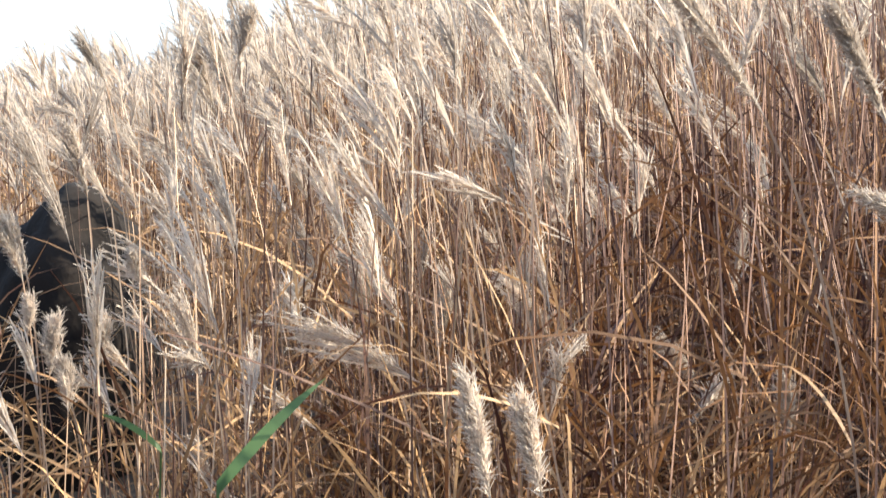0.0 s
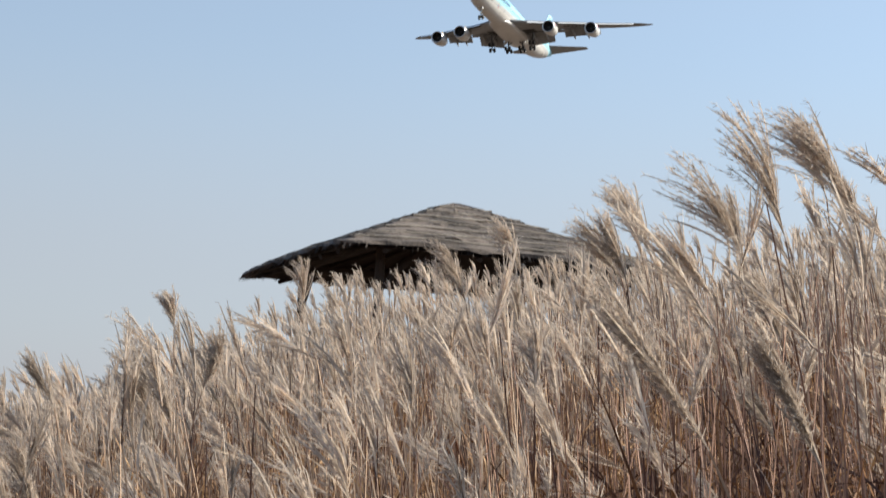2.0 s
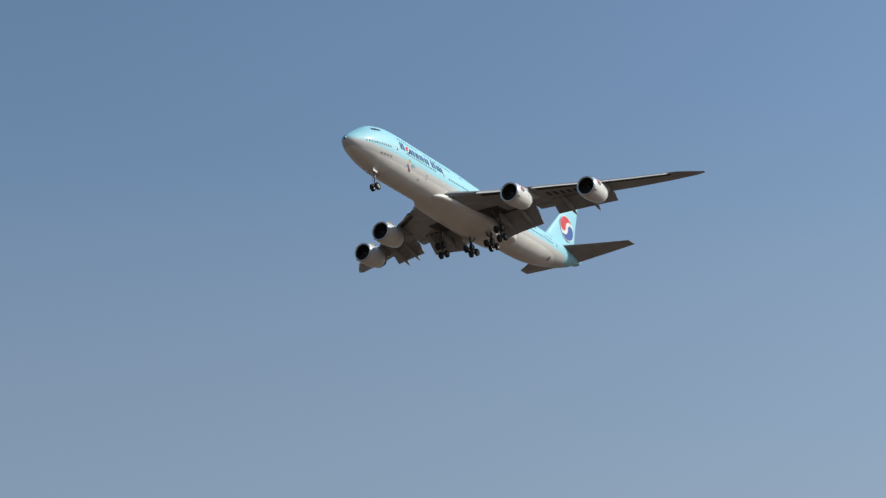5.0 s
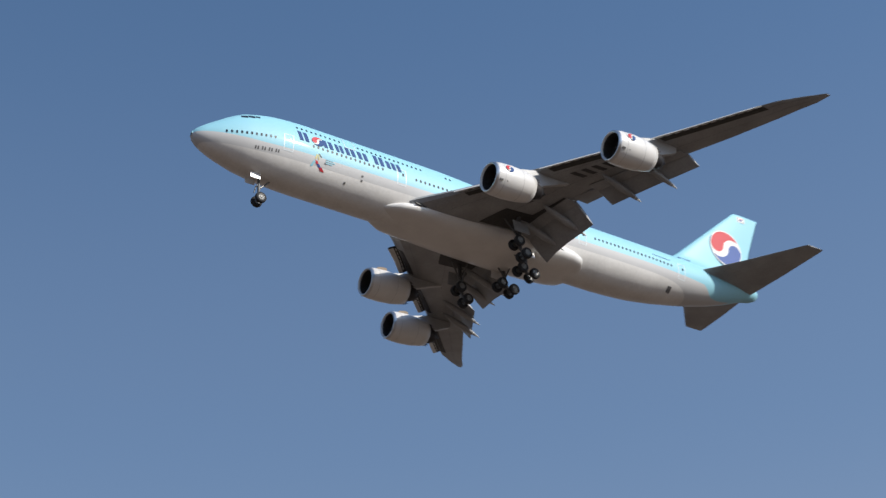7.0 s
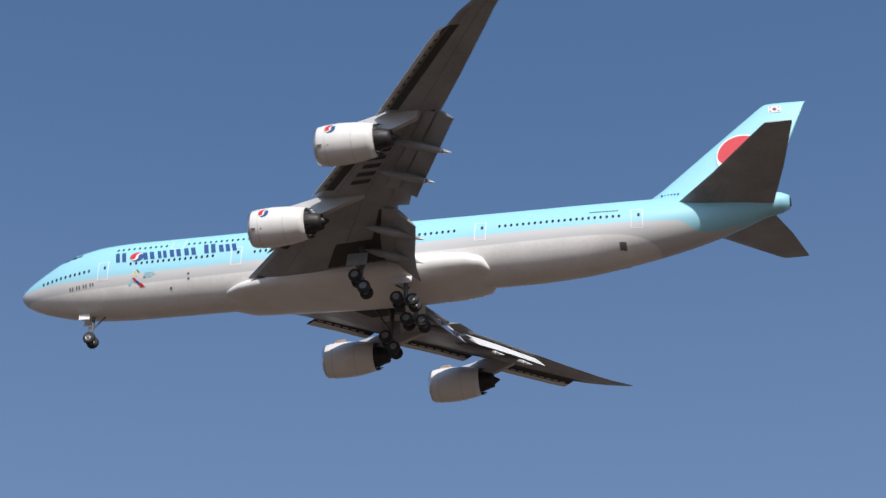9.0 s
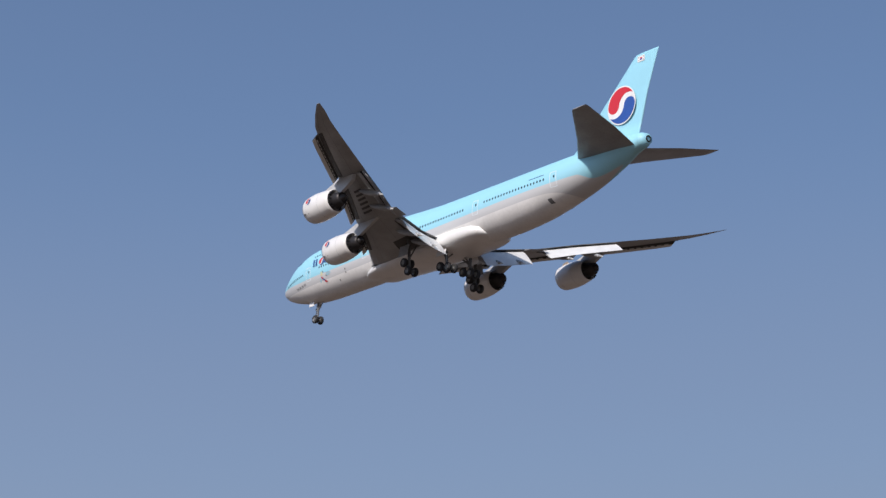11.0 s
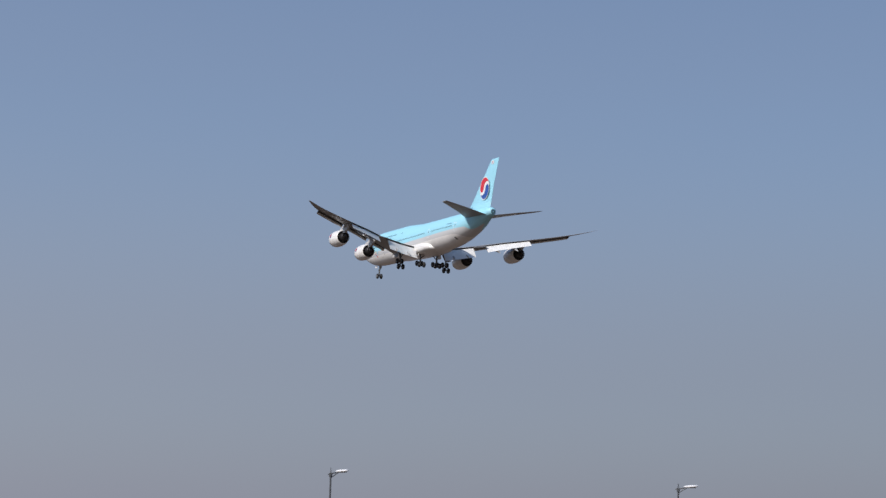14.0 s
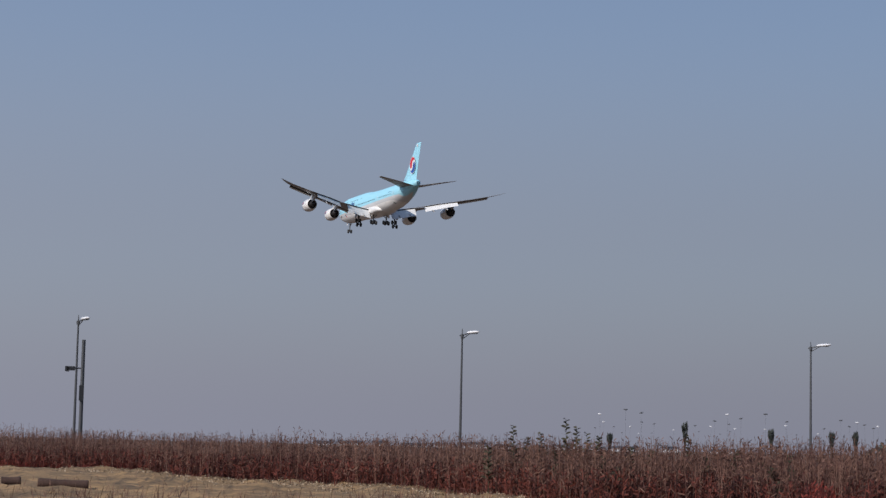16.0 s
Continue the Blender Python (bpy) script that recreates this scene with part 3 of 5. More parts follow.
        for y0, y1, c0, c1, steep in ((3.4, 10.4, 3.7, 3.3, 46), (13.0, 21.4, 2.5, 1.9, 38)):
            for stage, (back, down, ang, k) in enumerate(((-1.5, -0.22, 18, 0.45), (-0.45, -0.28, steep, 0.95))):
                rows = []
                for i in range(5):
                    y = y0 + (y1 - y0) * i / 4
                    s, z, ch, th = wing_at(y)
                    rows.append((y, s + ch + back, z + down, (c0 + (c1 - c0) * i / 4) * k * (1.0 if stage else 1.1), 0.12))
                v, f = surface(rows, side, droop=ang)
                # sunlit look put into a paler upper skin; lower skin wing grey
                shaped("flap", v, f, [FLAPW, GREYP], wing, "lowered trailing edge flap, its sunlit top painted paler", slots=two_faced(5))
        s, z, ch, th = wing_at(11.7)
        v, f = surface([(10.5, s + ch - 1.2, z - 0.22, 1.9, 0.1), (12.9, s + ch + 0.1, z - 0.02, 1.6, 0.1)], side, droop=6)
        shaped("aileron", v, f, GREYP, wing, "inner aileron")
        for share, y0, y1 in ((0.2, 4.0, 33.0), (0.58, 4.0, 33.0)):
            rows = []
            for i in range(16):
                y = y0 + (y1 - y0) * i / 15
                s, z, ch, th = wing_at(y)
                low = sorted((q for q in foil(ch, th) if q[1] <= 0), key=lambda q: q[0])
                for back in (share * ch, share * ch + 0.035):
                    rows.append(Vector((MID - s - back, side * y, z + float(np.interp(back, [q[0] for q in low], [q[1] for q in low])) - 0.03)))
            shaped("panel_seam", rows, [(i * 2, i * 2 + 1, i * 2 + 3, i * 2 + 2) for i in range(15)], STEEL, wing)
        for y in (5.6, 8.6, 15.2, 18.5):
            s, z, ch, th = wing_at(y)
            L = 6.0 if y < 12 else 5.4
            v, f = lathe([(0, 0.02), (0.5, 0.2), (1.4, 0.34), (L * 0.55, 0.38), (L * 0.85, 0.2), (L, 0.02)], (MID - (s + ch - 3.0), side * y, z - 0.5), (-1, 0, -0.36), 12)
            shaped("flap_track_fairing", v, f, GREYP, wing, "pointed flap track fairing", smooth=True)
            v, f = lathe([(L * 0.82, 0.225), (L, 0.03)], (MID - (s + ch - 3.0), side * y, z - 0.505), (-1, 0, -0.36), 12)
            shaped("fairing_tip", v, f, FLAPW, wing, "pale fairing tip", smooth=True)

        def underside(y, back, off):
            s, z, ch, th = wing_at(y)
            low = sorted((q for q in foil(ch, th) if q[1] <= 0), key=lambda q: q[0])
            return Vector((MID - s - back * ch, side * y, z + float(np.interp(back * ch, [q[0] for q in low], [q[1] for q in low])) - off))
        # slot shade painted as dark strip ahead of the flaps, sunlit edge pale behind
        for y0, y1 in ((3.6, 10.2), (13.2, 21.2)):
            for b0, b1, mt, nm, off in ((0.80, 0.905, DARKG, "flap_slot_shade", 0.03), (0.905, 0.918, FLAPW, "flap_sunlit_edge", 0.045)):
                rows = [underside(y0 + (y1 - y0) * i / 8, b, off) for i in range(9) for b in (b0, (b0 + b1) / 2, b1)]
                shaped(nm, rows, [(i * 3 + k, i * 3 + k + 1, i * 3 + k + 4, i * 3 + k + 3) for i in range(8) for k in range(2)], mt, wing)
        # the open well's shade, painted as a flat dark patch on the skin
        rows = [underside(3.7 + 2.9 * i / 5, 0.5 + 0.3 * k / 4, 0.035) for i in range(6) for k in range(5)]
        shaped("wheel_well_shade", rows, [(i * 5 + k, i * 5 + k + 1, i * 5 + k + 6, i * 5 + k + 5) for i in range(5) for k in range(4)], DARKG, wing, "flat dark patch for the shade of the wheel well")
        if side > 0:
            for i in range(6):
                y = 13.7 + i * 0.86
                rows = [underside(y + dy, 0.30 + 0.06 * k, 0.03) for dy in (0.0, 0.44) for k in range(5)]
                shaped("under_wing_mark", rows, [(k, k + 1, k + 6, k + 5) for k in range(4)], BLACKP, wing, "dark number bar under the wing")
    # engines
    for y, s, z, L in ((12.1, 27.5, -3.15, 5.3), (21.3, 36.1, -1.68, 5.3)):
        for side in (1, -1):
            c = (MID - s, side * y, z)
            back = (-1, 0, 0.03)
            eng = shaped("engine_cowl", *lathe([(0.25, 1.36), (0.08, 1.4), (0.0, 1.48), (0.07, 1.57), (0.3, 1.66), (0.9, 1.75), (2.2, 1.80), (3.6, 1.70), (4.6, 1.53), (5.15, 1.40), (5.14, 1.36), (4.3, 1.38)], c, back, 36), WHITE, plane, "white engine cowl with a bare metal intake lip", smooth=True)
            shaped("intake_lip", *lathe([(0.3, 1.372), (0.08, 1.41), (-0.012, 1.48), (0.06, 1.582), (0.30, 1.672)], c, back, 36), BARE, eng, "bare metal intake lip", smooth=True)
            shaped("intake_duct", *lathe([(0.2, 1.365), (0.8, 1.36), (1.5, 1.38)], c, back, 30), DARKG, eng, "dark intake duct", smooth=True)
            blades = []
            for k in range(18):
                a0, a1 = 2 * math.pi * k / 18, 2 * math.pi * (k + 0.75) / 18
                o = Vector(c)
                blades.append(([o + Vector((-1.2, 0.3 * math.cos(a0), 0.3 * math.sin(a0))), o + Vector((-1.2, 1.36 * math.cos(a0), 1.36 * math.sin(a0))), o + Vector((-1.45, 1.36 * math.cos(a1), 1.36 * math.sin(a1))), o + Vector((-1.45, 0.3 * math.cos(a1), 0.3 * math.sin(a1)))], [(0, 1, 2, 3)]))
            shaped("fan", *join(*blades, lathe([(1.5, 1.38), (1.52, 0.01)], c, back, 24)), DARKG, eng, "dark fan blades")
            shaped("spinner", *lathe([(0.75, 0.01), (0.95, 0.16), (1.3, 0.32)], c, back, 14), STEEL, eng, smooth=True)
            # scalloped edge of the fan nozzle
            for k in range(18):
                a0, am, a1 = (2 * math.pi * (k + q) / 18 for q in (0, 0.5, 1))
                o = Vector(c) + Vector(back).normalized() * 5.12
                tri = [o + Vector((0, 1.4 * math.cos(a0), 1.4 * math.sin(a0))), o + Vector((-0.55, 1.3 * math.cos(am), 1.3 * math.sin(am))), o + Vector((0, 1.4 * math.cos(a1), 1.4 * math.sin(a1)))]
                inn = [p + (o - p) * 0.025 for p in tri]
                shaped("chevron", tri + inn, [(0, 1, 2), (5, 4, 3), (0, 3, 4, 1), (1, 4, 5, 2)], NOZZLE, eng)
            shaped("core_nozzle", *lathe([(4.4, 1.37), (4.6, 1.05), (5.5, 0.98), (6.1, 0.8), (6.5, 0.7), (6.5, 0.62), (6.1, 0.55), (6.6, 0.4), (7.15, 0.05)], c, back, 24), NOZZLE, eng, "dark heat-stained core nozzle", smooth=True)
            for a in ((16,) if side > 0 else (164,)):
                def cowl_at(u, w, off):
                    ang = radians(a + (-w if a > 90 else w) / 1.80 * 57.3)
                    return Vector(c) + Vector((-1.55 - u, (1.80 + off) * math.cos(ang), (1.80 + off) * math.sin(ang) + 0.045))
                ring = [cowl_at(0.46 * math.cos(2 * math.pi * i / 18), 0.46 * math.sin(2 * math.pi * i / 18), 0.012) for i in range(18)]
                shaped("emblem_disc", ring, [tuple(range(18))], WHITE, eng)
                for pts, mt in zip(emblem(lambda p, q: cowl_at(p, q, 0.03), 0.5, 18), (RED, NAVY)):
                    shaped("emblem_half", pts, [tuple(range(len(pts)))], mt, eng, "curved half of a small emblem")
                ang = radians(-32 if a < 90 else 212)
                for q, wd in ((0.62, 0.2), (1.35, 0.07)):
                    o = Vector(c) + Vector((-q, 1.735 * math.cos(ang), 1.735 * math.sin(ang)))
                    v, f = block((0, 0, 0), (wd * 2, 0.06, wd), Matrix.Rotation(-ang if a < 90 else math.pi - ang, 3, "X").inverted())
                    shaped("cowl_vent", [p + o for p in v], f, INK, eng)
            for q, r in ((1.02, 1.766), (3.3, 1.738)):
                shaped("cowl_seam", *lathe([(q, r), (q + 0.03, r)], c, back, 36), SEAM, eng, smooth=True)
            # strake on the inboard shoulder
            ang = radians(58)
            rad = Vector((0, -side * math.cos(ang), math.sin(ang)))
            tang = Vector((0, side * math.sin(ang), math.cos(ang))) * 0.025
            out = [Vector(c) + Vector((-q, 0, 0)) + rad * r for q, r in ((0.85, 1.70), (1.15, 1.98), (1.75, 2.12), (2.2, 2.1), (2.3, 1.76))]
            shaped("strake", [p + tang for p in out] + [p - tang for p in out], [(0, 1, 2, 3, 4), (9, 8, 7, 6, 5)] + [(i, (i + 1) % 5, 5 + (i + 1) % 5, 5 + i) for i in range(5)], STRAKE, eng, "tan strake on the cowl's shoulder")
            # pylon
            ws, wz, ch, th = wing_at(y)
            sec = [(s + 1.9, z + 1.6), (ws + 0.3, wz - 0.05), (ws + ch * 0.62, wz - 0.2), (s + 8.6, wz - 0.9), (s + 6.0, z + 0.75), (s + 4.6, z + 1.2)]
            pv = [Vector((MID - a, side * y + d, b)) for d in (-0.24, 0.24) for a, b in sec]
            k = len(sec)
            shaped("pylon", pv, [tuple(range(k)), tuple(range(k, 2 * k))] + [(i, (i + 1) % k, k + (i + 1) % k, k + i) for i in range(k)], PYLON, eng, "light grey engine pylon")
    # landing gear
    gear = shaped("nose_gear", *join(rod((MID - 7.7, 0, -2.8), (MID - 7.75, 0, -5.75), 0.16, 0.13), rod((MID - 7.75, -0.5, -5.75), (MID - 7.75, 0.5, -5.75), 0.09), rod((MID - 9.2, 0, -3.0), (MID - 7.75, 0, -4.5), 0.08), rod((MID - 7.4, 0, -4.3), (MID - 7.2, 0, -5.1), 0.06)), STEEL, plane, "nose landing gear strut")
    for y in (0.46, -0.46):
        wheel((MID - 7.75, y, -5.77), 0.61, 0.42, gear)
    for y in (0.62, -0.62):
        v, f = block((MID - 7.0, y, -3.45), (1.1, 0.05, 0.6))
        shaped("gear_door", v, f, WHITE, gear, "white nose gear door")
    for y in (0.13, -0.13):
        v, f = lathe([(0, 0.14), (0.06, 0.13), (0.06, 0.01)], (MID - 7.5, y, -4.25), (1, 0, 0), 10)
        shaped("landing_light", v, f, BARE, gear)
    for x, y, z, tilt, top in ((35.95, 5.55, -5.65, 56, -1.6), (39.25, 1.92, -5.65, 14, -2.9)):
        for side in (1, -1):
            c = Vector((MID - x, side * y, z))
            ax = Vector((math.cos(radians(tilt)), 0, math.sin(radians(tilt))))
            fwd, aft = c + ax * 0.78, c - ax * 0.78
            pcs = [rod((c.x + 0.1, c.y + side * 0.15, top), c, 0.24, 0.19, 12), rod(fwd, aft, 0.13), rod((c.x + 1.6, c.y - side * 0.5, top - 0.3), c + Vector((0, 0, 1.2)), 0.1), rod((c.x, c.y - side * 1.5, top - 0.2), c + Vector((0, 0, 1.3)), 0.1)]
            for p in (fwd, aft):
                pcs.append(rod(p + Vector((0, -0.72, 0)), p + Vector((0, 0.72, 0)), 0.08))
            g = shaped("main_gear", *join(*pcs), STEEL, plane, "main landing gear leg with a four-wheeled bogie")
            for p in (fwd, aft):
                for dy in (-0.55, 0.55):
                    wheel(p + Vector((0, dy, 0)), 0.63, 0.46, g)
            v, f = block((c.x + 0.3, c.y + side * 0.75, z + 2.2), (1.9, 0.06, 1.5), Matrix.Rotation(radians(12 * side), 3, "X"))
            shaped("gear_door", v, f, WHITE if y < 3 else GREYP, g, "gear door")
    return plane


airliner = make_airliner()


# ---- silver grass ----
WIND = np.array((-0.34, 0.94, 0.0))
rng = np.random.default_rng(7)


def place(heading, tilt, r):
    """The point r metres from the eye on that heading and tilt."""
    return Vector(EYE) + aim(heading, tilt) * r


def ribbon_mesh(sets):
    """sets: (points [K,S,3], side [K,3], widths [K,S] or [S], slot). One mesh's arrays."""
    V, F, M, base = [], [], [], 0
    for P, side, width, slot in sets:
        K, S, _ = P.shape
        w = np.broadcast_to(width, (K, S))[:, :, None]
        off = side[:, None, :] * w * 0.5
        v = np.stack([P - off, P + off], 2).reshape(-1, 3)
        k = np.arange(K)[:, None] * (2 * S) + np.arange(S - 1)[None, :] * 2 + base
        F.append(np.stack([k, k + 1, k + 3, k + 2], -1).reshape(-1, 4))
        M.append(np.full(K * (S - 1), slot))
        V.append(v)
        base += len(v)
    return np.concatenate(V), np.concatenate(F), np.concatenate(M)


def quad_object(name, sets, mats, parent=None):
    V, F, M = ribbon_mesh(sets)
    me = bpy.data.meshes.new(name)
    me.vertices.add(len(V))
    me.vertices.foreach_set("co", V.astype(np.float32).ravel())
    me.loops.add(F.size)
    me.loops.foreach_set("vertex_index", F.astype(np.int32).ravel())
    me.polygons.add(len(F))
    me.polygons.foreach_set("loop_start", np.arange(0, F.size, 4, dtype=np.int32))
    me.polygons.foreach_set("material_index", M.astype(np.int32))
    for m in mats:
        me.materials.append(m)
    me.update()
    me.validate()
    ob = new(name, me)
    if parent:
        ob.parent = parent
    return ob


def unit(a):
    return a / np.maximum(np.linalg.norm(a, axis=-1, keepdims=True), 1e-9)


def sideways(d, g):
    """A random direction square to d."""
    return unit(np.cross(d, g.normal(size=d.shape)))


def plume_ribbons(base, axis, length, g, n, segs, width, hairs, spread=0.3, droop=0.35):
    """Racemes of many plumes at once: base [P,3], axis [P,3], length [P]."""
    P = len(base)
    along = g.uniform(0.0, 0.55, (P, n))
    d = unit(axis[:, None, :] + spread * g.normal(size=(P, n, 3)))
    L = length[:, None] * g.uniform(0.5, 0.95, (P, n)) * (1 - 0.45 * along)
    s = np.linspace(0, 1, segs + 1)
    start = base[:, None, :] + axis[:, None, :] * (along * length[:, None])[..., None]
    veer = g.normal(size=(P, 1, 3)) * np.array((0.5, 0.5, 0.0)) * (1.0 if P > 1 else 0.0)
    bend = ((WIND * (0.5 if P > 1 else 0.75) + np.array((0, 0, -0.55)))[None, None, :] + veer) * droop * g.uniform(0.4, 1.5, (P, n, 1))
    pts = start[:, :, None, :] + (d[:, :, None, :] * s[:, None] + bend[:, :, None, :] * (s**2)[:, None]) * L[..., None, None]
    pts = pts.reshape(P * n, segs + 1, 3)
    side = sideways(d.reshape(-1, 3), g)
    w = width * np.array([0.7] + [1.0] * (segs - 1) + [0.35])
    out = [(pts, side, w, 2)]
    if hairs:
        k = g.integers(0, P * n, P * n * hairs)
        q = g.uniform(0.1, 1.0, len(k)) * segs
        i = np.minimum(q.astype(int), segs - 1)
        f = (q - i)[:, None]
        a = pts[k, i] * (1 - f) + pts[k, i + 1] * f
        t = unit(pts[k, i + 1] - pts[k, i])
        h = unit(t * 0.9 + g.normal(size=t.shape) * 0.55 + WIND * 0.3)
        hl = g.uniform(0.010, 0.026, (len(k), 1)) * (width / 0.0035) ** 0.5
        out.append((np.stack([a, a + h * hl], 1), sideways(h, g), width * np.array([0.6, 0.2]), 2))
    # central rachis
    c = base[:, None, :] + axis[:, None, :] * (length[:, None] * np.linspace(0, 0.6, 3))[..., None]
    out.append((c, sideways(axis, g), width * np.array([0.9, 0.7, 0.4]), 0))
    return out


def grass_zone(name, label, r0, r1, h0, h1, per_m2, n, segs, hairs, blades, wide, seed, plume_share=0.85, height=1.5, vary=0.2, leaf=LEAF, stalk=STALK):
    g = np.random.default_rng(seed)
    count = int(abs(radians(h1 - h0)) * 0.5 * (r1**2 - r0**2) * per_m2)
    r = np.sqrt(g.uniform(r0**2, r1**2, count))
    head = np.radians(g.uniform(h0, h1, count))
    # clumps: pull plants towards shared centres
    x, y = -np.sin(head) * r, np.cos(head) * r
    cell = 0.45 * wide**0.5
    cx, cy = np.round(x / cell) * cell, np.round(y / cell) * cell
    x, y = x + (cx - x) * 0.35, y + (cy - y) * 0.35
    hd, rr = np.degrees(np.arctan2(-x, y)), np.hypot(x, y)
    # a hollow in the stand, and the space under the hut
    keep = ~((hd > -60.2) & (hd < -55.6) & (rr > 5.2) & (rr < 8.2)) & ~((np.abs(x - 24.4) < 2.4) & (np.abs(y - 8.85) < 2.4))
    keep &= rr > r0 * 0.97
    keep &= ~((hd > -60.4) & (hd < -55.3) & (rr < 5.3) & (g.uniform(size=count) < 0.5))
    x, y = x[keep], y[keep]
    count = len(x)
    z = land(x, y)
    tall = np.clip(g.normal(height, vary, count), 0.45, height + 1.3 * vary)
    if r0 < 5:
        side_on = np.degrees(np.arctan2(-x, y))
        tall = tall + (0.26 * smoothstep(72, 82, -side_on) - 0.2 * smoothstep(-64, -57, side_on)) * (tall > 1.0)
    if r0 > 5:
        dh = np.degrees(np.arctan2(-x, y))
        tall = tall + 0.3 * smoothstep(64, 67, -dh) * (np.hypot(x, y) < 23) * (np.hypot(x, y) > 13)
        tall = tall - (0.18 + 0.24 * (np.hypot(x, y) > 15)) * smoothstep(-68, -59, dh)
    foot = np.stack([x, y, z], 1)
    tilt = g.normal(size=(count, 2)) * 0.085
    lean = np.concatenate([tilt, np.ones((count, 1))], 1) + WIND * g.uniform(-0.05, 0.08, (count, 1))
    lean = unit(lean)
    s = np.linspace(0, 1, 5)
    bow = (WIND * 0.05)[None, None, :] * (s**2)[None, :, None] * g.uniform(0.2, 1.6, (count, 1, 1))
    stem = foot[:, None, :] + lean[:, None, :] * (s[None, :] * tall[:, None])[..., None] + bow * tall[:, None, None]
    sets = [(stem, sideways(lean, g), 0.0048 * wide * np.array([1.2, 1.1, 0.95, 0.8, 0.6]), 0)]
    top = stem[:, -1]
    axis = unit(stem[:, -1] - stem[:, -2] + WIND * 0.05 + g.normal(size=(count, 3)) * 0.1)
    has = g.uniform(size=count) < plume_share * (1 - (0.4 if r0 < 8 else 0.12) * smoothstep(71, 76, -np.degrees(np.arctan2(-x, y))))
    length = g.uniform(0.15, 0.28, count)
    sets += plume_ribbons(top[has], axis[has], length[has], g, n, segs, 0.0048 * wide, hairs, 0.095, 0.17)
    for b in range(blades):
        at = g.uniform(0.05, 0.62, count)
        p0 = foot + lean * (at * tall)[:, None]
        out = unit(np.concatenate([g.normal(size=(count, 2)), g.uniform(0.6, 2.6, (count, 1))], 1))
        L = g.uniform(0.35, 0.85, count)
        q = np.linspace(0, 1, 5)
        fall = np.array((0, 0, -1.0))[None, None, :] * (q**2)[None, :, None] * g.uniform(0.1, 0.75, (count, 1, 1))
        pts = p0[:, None, :] + (out[:, None, :] * q[None, :, None] + fall) * L[:, None, None]
        sets.append((pts, sideways(out, g), 0.0075 * wide * np.array([0.7, 1.0, 0.9, 0.6, 0.1]), 1))
    ob = quad_object(name, sets, [stalk, leaf, FLUFF])
    # its origin on the ground amid its plants, about which it sways
    mid = Vector((float(x.mean()), float(y.mean()), 0.0))
    mid.z = float(land(mid.x, mid.y))
    ob.data.transform(Matrix.Translation(-mid))
    ob.location = mid
    if r0 < 15:
        STANDS.append((ob, mid))
    return tagged(ob, label, "grass", kind="stuff")


STANDS = []


def grass_stand(step, name, label, r0, r1, h0, h1, *rest):
    """A zone in several stands, side by side, so that each can sway by itself."""
    count = max(1, round((h1 - h0) / step))
    *head, seed = rest[:7]
    for i in range(count):
        grass_zone(name, label, r0, r1, h0 + (h1 - h0) * i / count, h0 + (h1 - h0) * (i + 1) / count, *head, seed + 40 * i, *rest[7:])


grass_stand(4, "silver_grass", "dry silver grass with feathery cream plumes on the bank", 3.6, 9.0, -74, -49, 54, 14, 4, 11, 4, 1.0, 11, 0.31, 1.28, 0.2)
grass_stand(4, "silver_grass", "red-brown silver grass with few plumes on the bank", 3.6, 9.0, -97, -71.5, 58, 14, 4, 11, 6, 1.0, 18, 0.36, 1.28, 0.2, REDLEAF, REDSTALK)
grass_zone("short_grass", "short dry ochre grass at the foot of the stand", 3.0, 5.5, -80, -52, 60, 3, 2, 0, 7, 1.0, 15, 0.02, 0.6, 0.15)
grass_zone("silver_grass", "sparse bare tan stalks before a dark hollow", 3.5, 5.2, -62.5, -54, 44, 12, 4, 11, 1, 1.0, 17, 0.14, 0.95, 0.16)
grass_zone("short_grass", "low red-brown dead grass between the taller stalks", 4.4, 9.5, -97, -66, 46, 3, 2, 0, 8, 1.1, 16, 0.02, 0.8, 0.2, REDLEAF, REDSTALK)
grass_zone("silver_grass", "short silver grass with small plumes among the taller stalks", 3.7, 8.5, -97, -49, 7, 15, 4, 12, 2, 1.0, 14, 1.0, 0.85, 0.25)
grass_stand(8, "silver_grass", "dense dry silver grass with pale plumes up the bank", 9.0, 19.0, -97, -49, 36, 12, 3, 5, 3, 1.5, 12, 0.74, 1.38, 0.2)
grass_zone("silver_grass", "distant pale silver grass along the top of the bank", 19.0, 48.0, -97, -47, 14, 7, 3, 0, 2, 2.6, 13, 0.85, 1.6, 0.16)

# plants that stand out: plume tip (heading, tilt), plume foot (heading, tilt), distance
TALL_PLUMES = [
    (-78.54, 11.8, -79.75, 8.02, 5.5), (-76.92, 10.14, -78.64, 7.29, 5.8), (-80.67, 11.82, -82.31, 8.75, 5.2), (-75.1, 9.6, -75.9, 7.5, 8),
    (-74.07, 8.32, -75.29, 6.78, 7), (-62.12, 5.77, -62.23, 4.52, 9), (-74.44, 6.17, -77.83, 1.79, 3.3), (-60.92, 4.04, -61.79, 1.18, 6),
    (-63.17, 4.66, -62.47, 2.87, 6.5), (-69.58, 7.57, -70.34, 5.84, 7), (-71.5, 8.31, -72.12, 6.75, 9), (-65.49, 6.87, -65.47, 5.53, 12),
    (-80.1, 11.6, -80.9, 9.3, 5.6), (-78.25, 9.29, -78.69, 7.4, 6.5), (-79.11, 7.08, -79.79, 5.13, 6), (-74.87, 9.5, -75.77, 7.8, 7.2), (-74.6, 8.75, -75.34, 6.61, 6.4)]
